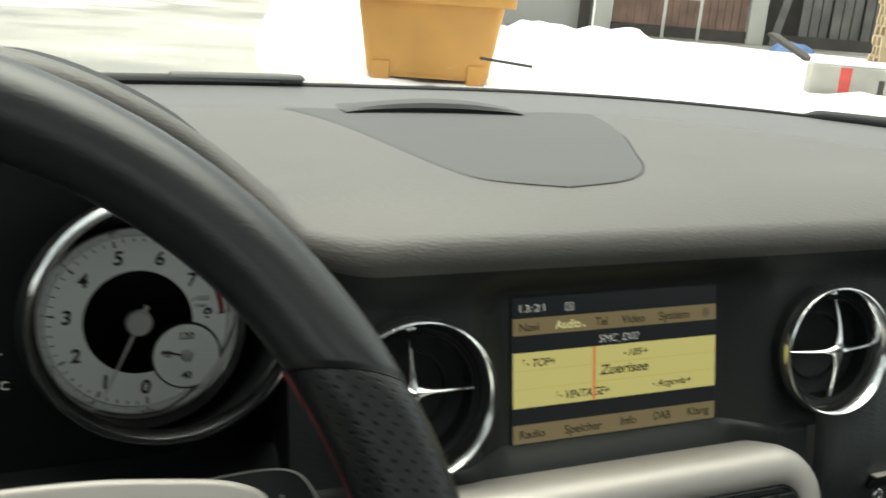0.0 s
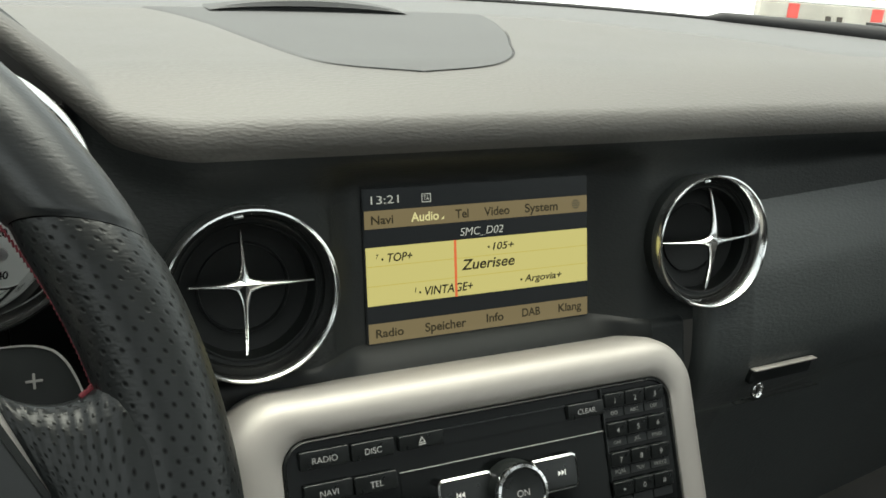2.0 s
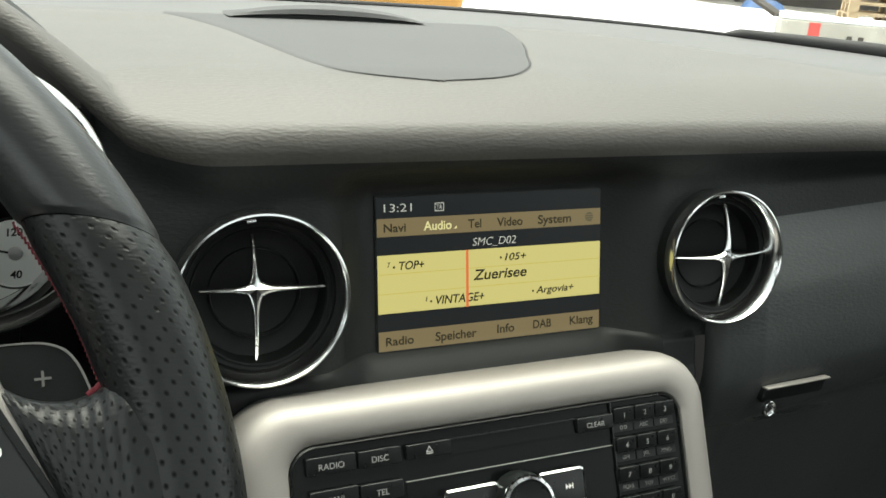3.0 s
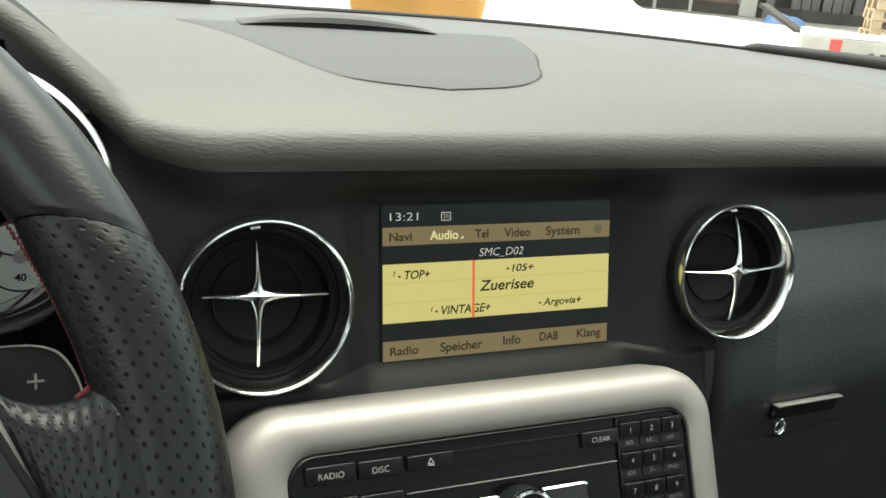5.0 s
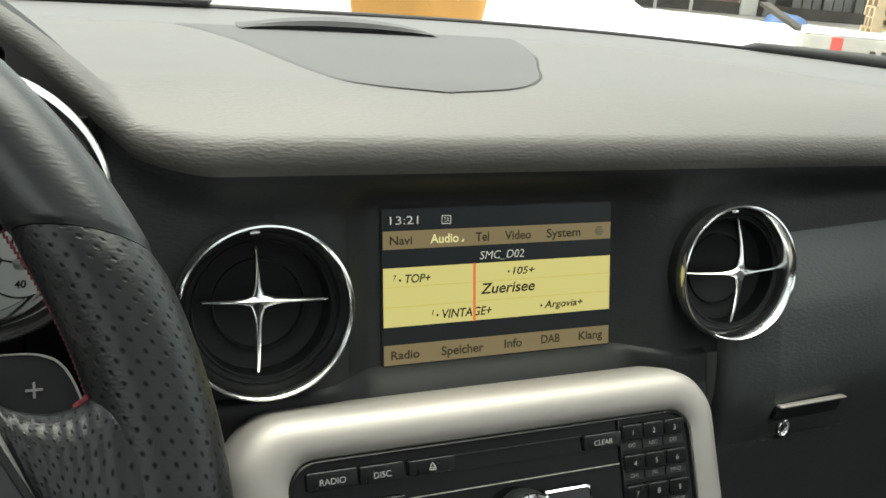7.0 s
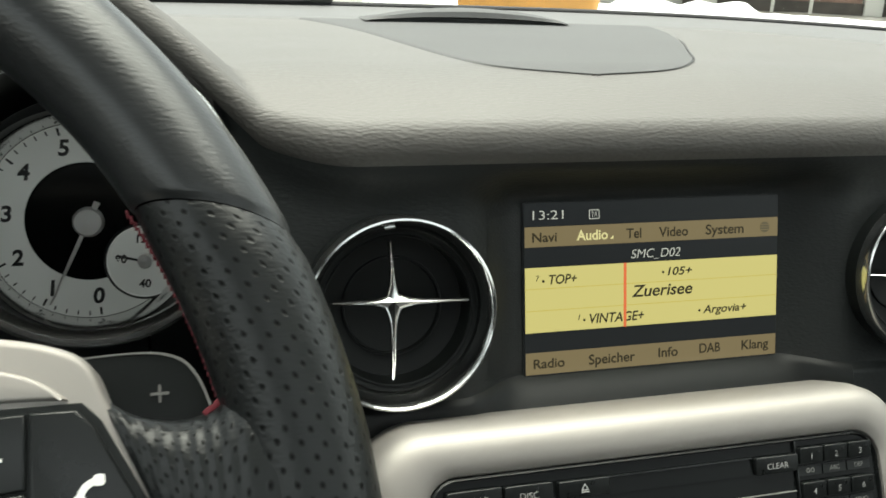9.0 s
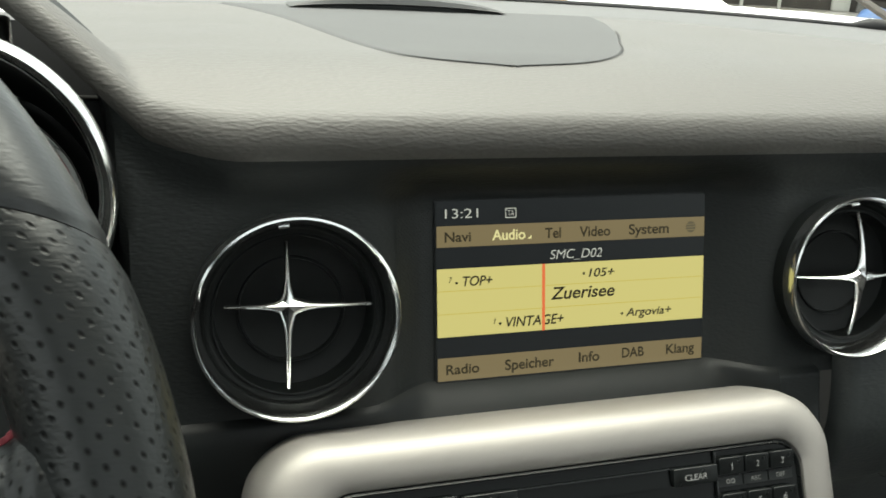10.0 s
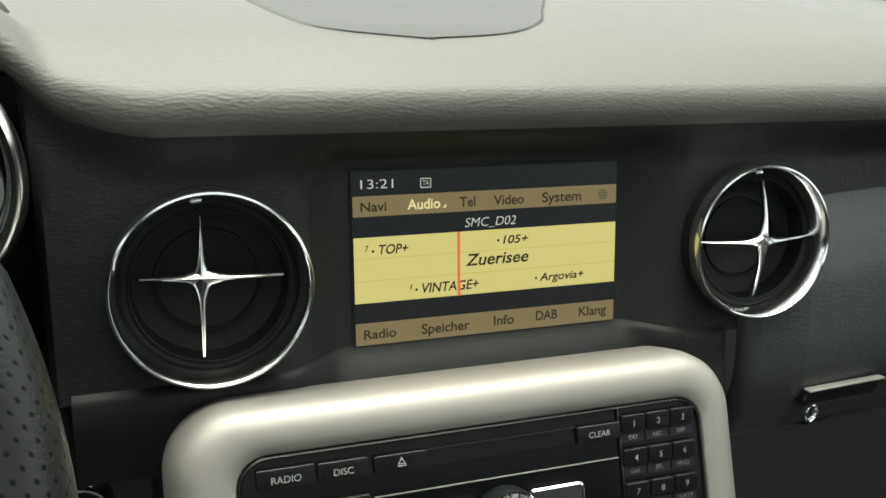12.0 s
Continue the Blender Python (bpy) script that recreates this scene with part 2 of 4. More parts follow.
def plate(points, z0, z1, bevel=0.0):
    """A slab over an outline from z0 up to z1, with a bevelled upper rim."""
    bm = bmesh.new()
    low = [bm.verts.new((x, y, z0)) for x, y in points]
    face = bm.faces.new(low)
    up = bmesh.ops.extrude_face_region(bm, geom=[face])
    bmesh.ops.translate(bm, verts=[v for v in up["geom"] if isinstance(v, bmesh.types.BMVert)], vec=(0, 0, z1 - z0))
    if bevel:
        top = [e for e in bm.edges if all(abs(v.co.z - z1) < 1e-7 for v in e.verts)]
        bmesh.ops.bevel(bm, geom=top, offset=bevel, segments=3, profile=0.6, affect="EDGES")
    return bm


def box(x0, x1, y0, y1, z0, z1, bevel=0.0):
    bm = bmesh.new()
    bmesh.ops.create_cube(bm, size=1, matrix=Matrix.Translation(((x0 + x1) / 2, (y0 + y1) / 2, (z0 + z1) / 2)) @ Matrix.Diagonal((x1 - x0, y1 - y0, z1 - z0, 1)))
    if bevel:
        bmesh.ops.bevel(bm, geom=bm.edges[:], offset=bevel, segments=2, profile=0.5, affect="EDGES")
    return bm


def shifted(points, x, y):
    return [(px + x, py + y) for px, py in points]


def words(text, height, shear=0.0, width=0.0, thick=0.0, bold=0.0):
    """A mesh of the letters with the built-in font, its baseline's start at the origin; height is that of capitals."""
    curve = bpy.data.curves.new("words", "FONT")
    curve.body, curve.size, curve.shear, curve.extrude = text, height / 0.69, shear, thick
    curve.offset = bold * height / 0.69
    ob = bpy.data.objects.new("words", curve)
    scene.collection.objects.link(ob)
    deps = bpy.context.evaluated_depsgraph_get()
    mesh = bpy.data.meshes.new_from_object(ob.evaluated_get(deps))
    bpy.data.objects.remove(ob)
    if width and len(mesh.vertices):
        xs = [v.co.x for v in mesh.vertices]
        mesh.transform(Matrix.Diagonal((width / (max(xs) - min(xs)), 1, 1, 1)) @ Matrix.Translation((-min(xs), 0, 0)))
    return mesh


def centred(mesh, x, y, z):
    xs = [v.co.x for v in mesh.vertices]
    ys = [v.co.y for v in mesh.vertices]
    mesh.transform(Matrix.Translation((x - (min(xs) + max(xs)) / 2, y - (min(ys) + max(ys)) / 2, z)))
    return mesh


def smooth(t):
    t = min(max(t, 0.0), 1.0)
    return t * t * (3 - 2 * t)


def mixed(a, b, t):
    return a + (b - a) * t


def spread(a, b, n):
    return [a + (b - a) * i / (n - 1) for i in range(n)]


def chain(points, t):
    """A point at t (0 to 1) along a smooth curve through the points."""
    n = len(points) - 1
    i = min(int(t * n), n - 1)
    f = t * n - i
    p = [Vector(points[min(max(k, 0), n)]) for k in (i - 1, i, i + 1, i + 2)]
    return 0.5 * (2 * p[1] + (p[2] - p[0]) * f + (2 * p[0] - 5 * p[1] + 4 * p[2] - p[3]) * f * f + (3 * p[1] - p[0] - 3 * p[2] + p[3]) * f ** 3)


# ---- the dashboard ----


def back_edge(x):
    return 0.333 - 0.9 * max(0, x - 0.02) ** 2 - 0.5 * min(0, x + 0.1) ** 2


def pad_edge(x):
    """Where the leather pad meets the plastic strip, curving forward towards the door."""
    return float(np.interp(x, (0.09, 0.154, 0.191, 0.222, 0.251, 0.277, 0.305), (0.233, 0.2227, 0.2013, 0.1725, 0.145, 0.115, 0.065)))


def hump(x, y):
    """The hood over the instruments, which starts at a crease sweeping across the top."""
    crease = float(np.interp(y, (-0.03, 0.0, 0.07, 0.2), (-0.156, -0.178, -0.198, -0.220)))
    t = min(max((crease - x) / 0.11, 0.0), 1.0)
    return 0.059 * (1 - (1 - t) ** 1.6) * smooth((0.26 - y) / 0.24)


def top_height(x, y):
    flat = 0.0652 + 0.0225 * max(0, y - 0.05) - 0.0155 * (max(0, 0.05 - y) / 0.060) ** 2
    flat -= 0.05 * max(0, x - 0.15) ** 2
    return flat + hump(x, y)


def bay_depth(x):
    """How far the fascia stands back at z = 0: hollow behind the display, proud round the vents."""
    return 0.0018 - 0.0163 * smooth((abs(x + 0.002) - 0.062) / 0.034) + 0.15 * max(0, x - 0.16)


def dash_point(x, s):
    """s: 0 at the windscreen, 1 at the front of the top, 2 after the rolled edge, 3 at the foot of the fascia."""
    hood = smooth((-0.184 - x) / 0.008)
    over = smooth((-0.14 - x) / 0.085)
    front = mixed(0.05, 0.012, over)
    level = 0.0652 - 0.05 * max(0, x - 0.15) ** 2
    if s <= 1:
        y = mixed(min(pad_edge(x) - 0.001, back_edge(x) - 0.01), front, s)
        return (x, y, max(top_height(x, y), level + hump(x, y) if y < 0.05 else -1))
    slope, drop, bend = mixed(0.060, 0.006, over), mixed(0.0155, 0.0026, over), mixed(0.013, 0.009, over)
    turned = radians(118)

    def roll(q):
        """A gentle slope to q = 0.5, then a round turn down into the fascia."""
        if q <= 0.5:
            u = q / 0.5
            y = front - slope * u
            return y, level + hump(x, y) - drop * u ** 2
        a0 = math.atan(2 * drop / slope)
        a = mixed(a0, turned, (q - 0.5) / 0.5)
        y1 = front - slope
        y = y1 - bend * (math.sin(a) - math.sin(a0))
        return y, level + hump(x, y1) - drop - bend * (math.cos(a0) - math.cos(a))
    if s <= 2:
        return (x, *roll(s - 1))
    y2, z2 = roll(1.0)
    f = s - 2
    back = 0.06
    low = mixed(-0.068, z2 + 0.01, hood)
    z = mixed(z2, low, f)
    bay = bay_depth(x)
    y = mixed(mixed(y2, bay + 0.217 * z, smooth((z2 - z) / 0.022)), mixed(y2, back, f), hood)
    for vx, vz in ((-0.125, -0.0265), (0.1263, -0.0250)):
        if math.hypot(x - vx, (z - vz) * 1.03) < 0.0312:
            y += 0.05
    return (x, y, z)


dash = thing("dashboard", "dark grey grained leather dashboard with a rolled front edge", "dashboard")
xs = spread(-0.66, -0.30, 10) + spread(-0.29, -0.17, 40) + spread(-0.167, 0.167, 134) + spread(0.18, 0.74, 30)
# Light above the roll and shade below it are split into base colours.
part("pad", sheet(dash_point, xs, spread(0, 1, 30) + spread(1.04, 2, 30)), LEATHER_LIT, dash, "grained leather top pad rolling over the front edge, daylight put into its colour")
part("fascia", sheet(dash_point, xs, spread(2.0, 3, 46)), FASCIA_SHADED, dash, "fascia of the pad's leather, shade put into its dark colour")


def strip_point(x, s):
    y = mixed(back_edge(x) + 0.004, min(pad_edge(x), back_edge(x) - 0.009), s)
    return (x, y, top_height(x, y) + 0.001 - 0.0014 * (s > 0.97) + (0.0005 if s < 0.05 else 0))


part("cowl_strip", sheet(strip_point, xs, [0, 0.1, 0.4, 0.7, 0.9, 0.96, 1.0]), TRIM, dash, "smooth grey plastic strip along the windscreen")


def insert_sides(y):
    """The left and right rim of the insert at y."""
    left = [(-0.134, 0.238), (-0.118, 0.208), (-0.104, 0.165), (-0.093, 0.108), (-0.083, 0.06), (-0.070, 0.0352), (-0.026, 0.0236)]
    right = [(0.114, 0.238), (0.103, 0.19), (0.081, 0.133), (0.062, 0.095), (0.043, 0.057), (0.018, 0.0322), (-0.026, 0.0236)]
    out = []
    for side in (left, right):
        side = [tuple(chain([(*p, 0) for p in side], t / 24))[:2] for t in range(25)]
        ys = [p[1] for p in side][::-1]
        out.append(float(np.interp(y, ys, [p[0] for p in side][::-1])))
    return out


def insert_point(t, s):
    y = 0.0238 + (0.238 - 0.0238) * t ** 1.6
    a, b = insert_sides(y)
    x = mixed(a, b, s)
    edge = min(s / 0.012, (1 - s) / 0.006, 1.0)
    return (x, y, top_height(x, y) + mixed(-0.0002, 0.0007, max(edge, 0.0)))


part("speaker_cover", sheet(insert_point, spread(0, 1, 44), [0, 0.006, 0.012] + spread(0.03, 0.97, 30) + [0.988, 0.994, 1]), INSERT, dash, "matt grey loudspeaker cover let into the top")
groove = bmesh.new()
for side in (1,):
    for i in range(36):
        y0, y1 = (0.0236 + 0.2144 * (k / 50) ** 1.6 for k in (i, i + 1))
        x0, x1 = insert_sides(max(y0, 0.0238))[side], insert_sides(y1)[side]
        d = 0.0008
        quad = [(x0, y0), (x1, y1), (x1 + d, y1), (x0 + d, y0 - (0.001 if i == 0 else 0))]
        groove.faces.new([groove.verts.new((x, y, top_height(x, y) + 0.0006)) for x, y in quad])
part("groove", groove, RUBBER, dash, "dark joint round the loudspeaker cover")


def visor_point(t, s):
    """A low arched lip with a hollow front."""
    x = mixed(-0.0915, 0.0475, t)
    h = 0.0085 * (1 - (2 * t - 1) ** 2) ** 0.75
    prof = [(0.004, 0.0), (0.003, 0.22), (0.0, 0.34), (0.0015, 0.75), (0.009, 1.0), (0.028, 0.55), (0.05, -0.3)]
    y, z = prof[s]
    y = 0.219 + y + 0.006 * (1 - (2 * t - 1) ** 2)
    return (x, y, top_height(x, 0.22) + 0.0015 + h * z)


part("sensor_lip", sheet(visor_point, spread(0, 1, 40), range(7)), INSERT, dash, "low arched plastic lip with a black strip for its shaded underside")
# Black sheet that puts the shade under the lip into colour.
slot = sheet(lambda t, s: (mixed(-0.088, 0.044, t), 0.2185 + 0.006 * (1 - (2 * t - 1) ** 2), top_height(0, 0.22) + 0.0012 + s * 0.0018 * (1 - (2 * t - 1) ** 2) ** 0.75), spread(0, 1, 30), [0, 1])
part("slot", slot, BLACK, dash, "dark strip drawn for a slot")

# seals and black cowl edges at the foot of the windscreen


def strip_tube(x0, x1, r0, r1, lift, n=30):
    def fn(x, a):
        t = (x - x0) / (x1 - x0)
        r = mixed(r0, r1, t) * min(1, math.sqrt(max(0.0, min(t, 1 - t) * 25)) + 0.05)
        y = back_edge(x) + 0.003
        return (x, y + 1.2 * r * math.cos(a), top_height(x, y) + lift + r * math.sin(a))
    return sheet(fn, spread(x0, x1, n), [2 * math.pi * i / 10 for i in range(10)], closed_v=True)


# Raised black strips model the cowl edges; no wiper is built.
cowl_edge_a = thing("cowl_edge", "black cowl edge along the foot of the windscreen", "wiper", group="wipers")
part("arm", strip_tube(-0.6, -0.099, 0.0055, 0.0045, 0.004), RUBBER, cowl_edge_a)
part("edge_end", strip_tube(-0.2, -0.092, 0.004, 0.0042, 0.0065), TRIM, cowl_edge_a, "grey plastic end of the cowl edge")
cowl_edge_b = thing("cowl_edge", "black cowl edge thickening towards the screen's corner", "wiper", group="wipers")
part("arm", strip_tube(0.337, 0.72, 0.0055, 0.016, 0.003), RUBBER, cowl_edge_b)
seal = thing("windscreen_seal", "thin black rubber seal along the glass", "seal")
part("seal_lip", strip_tube(-0.64, 0.72, 0.0022, 0.0022, 0.002, 80), RUBBER, seal)

# ---- display ----
SCREEN = pose(0, 0, 0, 77.5)
display = thing("display_screen", "lit radio display with yellow list and tan menu bars", "screen", SCREEN)
part("lens", plate(shifted(outline(0.1290, 0.0790, 0.001), 0, -0.0285), -0.004, -0.0012), LENS, display, "gloss black lens panel round the picture")
part("picture", plate(shifted(outline(0.1275, 0.0775, 0.0005), 0, -0.0285), -0.0012, -0.0007), SCREEN_BLACK, display)


def area(name, x0, x1, d0, d1, z, mat, parent, label=""):
    return part(name, plate([(x0, -d1), (x1, -d1), (x1, -d0), (x0, -d0)], z - 0.0002, z), mat, parent, label, smooth=False)


area("menu_bar", -0.0635, 0.0635, 0.0, 0.0088, -0.0003, TAN, display, "tan menu bar")
area("menu_bar", -0.0635, 0.0635, 0.0555, 0.0653, -0.0003, TAN, display, "tan menu bar")
area("list_field", -0.0635, 0.0635, 0.0178, 0.0466, -0.0003, YELLOW, display, "bright yellow list")
for d in (0.0270, 0.0367):
    area("list_line", -0.0635, 0.0635, d, d + 0.0003, 0.0, S_LINE, display)
area("tuning_line", -0.0166, -0.0153, 0.0176, 0.0466, 0.0005, S_RED, display, "red tuning line")


def screen_text(text, x, x1, base, cap, mat, shear=0.0):
    mesh = words(text, cap / 1000, shear, (x1 - x) / 1000, bold=0.018 if mat != S_WHITE else -0.008)
    part("caption", mesh, mat, display, smooth=False, m=Matrix.Translation((x / 1000, -base / 1000, 0.0003)))


for text, x, x1, base, cap, mat, shear in (
    ("13:21", -60.0, -45.6, -3.2, 3.9, S_WHITE, 0), ("TA", -32.4, -29.5, -3.5, 2.4, S_WHITE, 0),
    ("Navi", -60.3, -48.8, 6.5, 4.0, S_DARK, 0), ("Audio", -39.4, -24.4, 6.5, 4.3, S_LIGHT, 0), ("Tel", -15.3, -7.9, 6.6, 4.3, S_DARK, 0),
    ("Video", 0.9, 15.7, 6.6, 4.3, S_DARK, 0), ("System", 24.8, 44.8, 6.6, 4.4, S_DARK, 0),
    ("SMC_D02", -12.9, 11.8, 15.8, 4.0, S_WHITE, 0.2), ("7", -58.7, -57.1, 23.6, 2.4, S_DARK, 0.2), ("TOP+", -52.6, -39.3, 25.2, 4.0, S_DARK, 0.2),
    ("105+", 5.4, 18.0, 24.4, 3.6, S_DARK, 0.2), ("Zuerisee", -12.7, 18.2, 33.3, 5.2, S_DARK, 0.2), ("1", -38.8, -37.8, 42.0, 2.4, S_DARK, 0.2),
    ("VINTAGE+", -33.3, -6.3, 43.9, 4.2, S_DARK, 0.2), ("Argovia+", 23.8, 46.9, 43.1, 3.6, S_DARK, 0.2),
    ("Radio", -60.1, -45.4, 62.4, 4.1, S_DARK, 0), ("Speicher", -33.7, -10.8, 62.6, 4.4, S_DARK, 0), ("Info", 1.0, 11.0, 62.0, 4.3, S_DARK, 0),
    ("DAB", 22.2, 33.2, 61.7, 4.3, S_DARK, 0), ("Klang", 44.6, 59.2, 61.8, 4.3, S_DARK, 0)):
    screen_text(text, x, x1, base, cap, mat, shear)
for x, d in ((-0.0552, 0.0238), (0.0032, 0.0228), (-0.0358, 0.0422), (0.0221, 0.0417)):
    part("dot", plate([(x + 0.0006 * math.cos(a), -d + 0.0006 * math.sin(a)) for a in [math.pi * i / 5 for i in range(10)]], 0.0001, 0.0003), S_DARK, display, smooth=False)
part("menu_mark", plate([(-0.0232, -0.0065), (-0.0216, -0.0065), (-0.0216, -0.0050)], 0.0001, 0.0003), S_LIGHT, display, smooth=False)
ring = bmesh.new()
frame_pts = [outline(0.0050, 0.0042, 0.0004, 2), outline(0.0043, 0.0035, 0.0003, 2)]
loops = [[ring.verts.new((x - 0.03095, y + 0.0047, 0.0003)) for x, y in pts] for pts in frame_pts]
for i in range(len(loops[0])):
    k = (i + 1) % len(loops[0])
    ring.faces.new((loops[0][i], loops[0][k], loops[1][k], loops[1][i]))
part("badge_frame", ring, S_WHITE, display, smooth=False)
globe = plate([(0.0562 + 0.0025 * math.cos(a), -0.0044 + 0.0025 * math.sin(a)) for a in [math.pi * i / 12 for i in range(24)]], 0.0, 0.0002)
gl = part("globe_icon", globe, glow("screen_brown", (0.06, 0.05, 0.03)), display, "dark round globe symbol", smooth=False)
for k in (-1, 0, 1):
    w = math.sqrt(0.0025 ** 2 - (0.0012 * k) ** 2)
    part("globe_line", plate([(0.0562 - w, -0.0044 + 0.0012 * k - 0.00012), (0.0562 + w, -0.0044 + 0.0012 * k - 0.00012), (0.0562 + w, -0.0044 + 0.0012 * k + 0.00012), (0.0562 - w, -0.0044 + 0.0012 * k + 0.00012)], 0.0002, 0.0003), TAN, gl, smooth=False)

MESH = perforated("mesh_plastic", (0.0098, 0.0120, 0.0120), 0.0017)


def mesh_point(x, d):
    z = 0.006 - d
    return (x, bay_depth(x) + 0.217 * z - 0.0003, z)


part("grille", sheet(mesh_point, spread(-0.0830, -0.0652, 12), spread(0.0, 0.068, 12), uv=lambda x, d: (x, d)), MESH, dash, "finely perforated black patch beside the display")

# ---- air vents ----


def star_arm(length, angle):
    """One tapering arm of the cross, with a raised spine, its tip set back."""
    def fn(t, j):
        r = mixed(0.0, length, t)
        w = 0.0008 + 0.0034 * (1 - t) ** 6 + 0.0006 * (1 - t)
        z = 0.0065 - 0.0035 * t - 0.004 * t ** 3
        prof = [(-1, -0.0022), (-0.92, -0.0009), (-0.5, 0.0004), (0, 0.0008 + 0.001 * (1 - t) ** 4), (0.5, 0.0004), (0.92, -0.0009), (1, -0.0022), (0, -0.0032)]
        y, dz = prof[j]
        c, s = math.cos(angle), math.sin(angle)
        return (r * c - y * w * s, r * s + y * w * c, z + dz)
    return sheet(fn, spread(0, 1, 16), range(8), closed_v=True)


def air_vent(m, label, star, lengths):
    """A ring with a sloping band, a barrel set back in it and a cross aimed on its own."""
    v = thing("air_vent", label, "air vent", m, group="round dashboard vents")
    part("ring", lathe([(0.0326, -0.0102), (0.0334, -0.0078), (0.0344, -0.0046), (0.0354, -0.0020), (0.0358, -0.0014), (0.0362, -0.0005), (0.0370, 0.0004), (0.0378, 0.0002), (0.0383, -0.0008), (0.0385, -0.0024), (0.0387, -0.0045), (0.0384, -0.0075)], 96), CHROME, v, "polished chrome ring")
    part("sleeve", lathe([(0.0384, -0.0072), (0.0379, -0.0085), (0.0377, -0.034)], 72), BLACK, v, "black outer sleeve")
    part("barrel", lathe([(0.0327, -0.0101), (0.0320, -0.0106), (0.0308, -0.0106), (0.0303, -0.0098), (0.0298, -0.0100), (0.0294, -0.0130), (0.0289, -0.0200), (0.024, -0.0215), (0.0208, -0.0215), (0.0204, -0.0205), (0.0198, -0.0205), (0.0194, -0.0225), (0.010, -0.024), (0.0001, -0.024)], 72), VENT_BLACK, v, "black inner barrel")
    cross = part("cross", lathe([(0.0001, 0.0072), (0.0014, 0.0069), (0.0028, 0.0056), (0.0034, 0.0034), (0.0028, 0.0005)], 24), CHROME, v, "chrome four-pointed cross", m=m.inverted() @ star @ Matrix.Translation((0, 0, -0.0068)))
    for k, length in enumerate(lengths):
        part("arm", star_arm(length, k * math.pi / 2), CHROME, cross)
    part("tab", box(-0.0030, 0.0012, 0.0338, 0.0352, -0.0050, -0.0022, 0.0004), CHROME, v, "small chrome tab", m=pose(0, 0, 0, 0, 0, 6))
    return v


air_vent(pose(-0.1250, -0.0360, -0.0222, 80), "round air vent with chrome ring beside the steering wheel", pose(-0.1293, -0.0373, -0.0155, 69, 0, -5), (0.0305, 0.0235, 0.0225, 0.0300))
air_vent(pose(0.1262, -0.0350, -0.0205, 78, 0, -2) @ Matrix.Diagonal((0.955, 0.955, 0.955, 1)), "round air vent with chrome ring above the glove box", pose(0.1285, -0.0327, -0.0211, 82, 0, -1), (0.0300, 0.0285, 0.0305, 0.0320))

# ---- centre console: silver frame and radio ----
PANEL = pose(0, -0.0675, -0.0787, 64.4)
console = thing("centre_console", "black centre console with a satin silver surround", "console")
X0, X1, Y1, Y0 = -0.1225, 0.0785, 0.0024, -0.095
PILLOW = [(0.0, -0.006, 0.0), (0.0, -0.001, 0.0), (0.0005, 0.0004, 0.02), (0.0020, 0.0013, 0.1), (0.0050, 0.0020, 0.24), (0.0090, 0.0021, 0.42), (0.0128, 0.0011, 0.58), (0.0160, -0.0013, 0.72), (0.0184, -0.0056, 0.85), (0.0199, -0.0125, 0.94), (0.0206, -0.024, 0.98), (0.0208, -0.031, 1.0)]


def frame_point(i, j):
    off, z, f = PILLOW[j]
    cx, cy, r = (X0 + X1) / 2, (Y0 + Y1) / 2, mixed(0.012, 0.027, f)
    a = 2 * math.pi * i / 144
    corners = ((X1, Y1, 0), (X0, Y1, 90), (X0, Y0, 180), (X1, Y0, 270))
    k, t = divmod(i, 36)
    X, Y, a0 = corners[k]
    sx, sy = (1 if X > cx else -1), (1 if Y > cy else -1)
    ox = off * (0.95 if sx > 0 else 1.2)
    px, py = X + sx * (ox - r), Y + sy * (off - r)
    ang = radians(a0 + 90 * t / 35)
    return (px + r * math.cos(ang), py + r * math.sin(ang), z)


part("surround", sheet(frame_point, range(144), range(len(PILLOW)), closed_u=True), SILVER, console, "satin silver surround with rounded corners", m=PANEL)

radio = thing("car_radio", "black radio and telephone keypad unit with white lettering", "radio", PANEL)
part("face", plate(shifted(outline(X1 - X0 + 0.001, Y1 - Y0 + 0.001, 0.0122), (X0 + X1) / 2, (Y0 + Y1) / 2), -0.008, -0.0012), GLOSS, radio)
rim = bmesh.new()
la = [rim.verts.new((x + (X0 + X1) / 2, y + (Y0 + Y1) / 2, -0.0005)) for x, y in outline(X1 - X0 - 0.0004, Y1 - Y0 - 0.0004, 0.0118)]
lb = [rim.verts.new((x + (X0 + X1) / 2, y + (Y0 + Y1) / 2, 0.0002)) for x, y in outline(X1 - X0 - 0.0022, Y1 - Y0 - 0.0022, 0.011)]
lc = [rim.verts.new((x + (X0 + X1) / 2, y + (Y0 + Y1) / 2, -0.0014)) for x, y in outline(X1 - X0 - 0.0038, Y1 - Y0 - 0.0038, 0.010)]
for p, q in ((la, lb), (lb, lc)):
    for i in range(len(p)):
        k = (i + 1) % len(p)
        rim.faces.new((p[i], p[k], q[k], q[i]))
part("rim", rim, KEY, radio, "thin raised black rim")


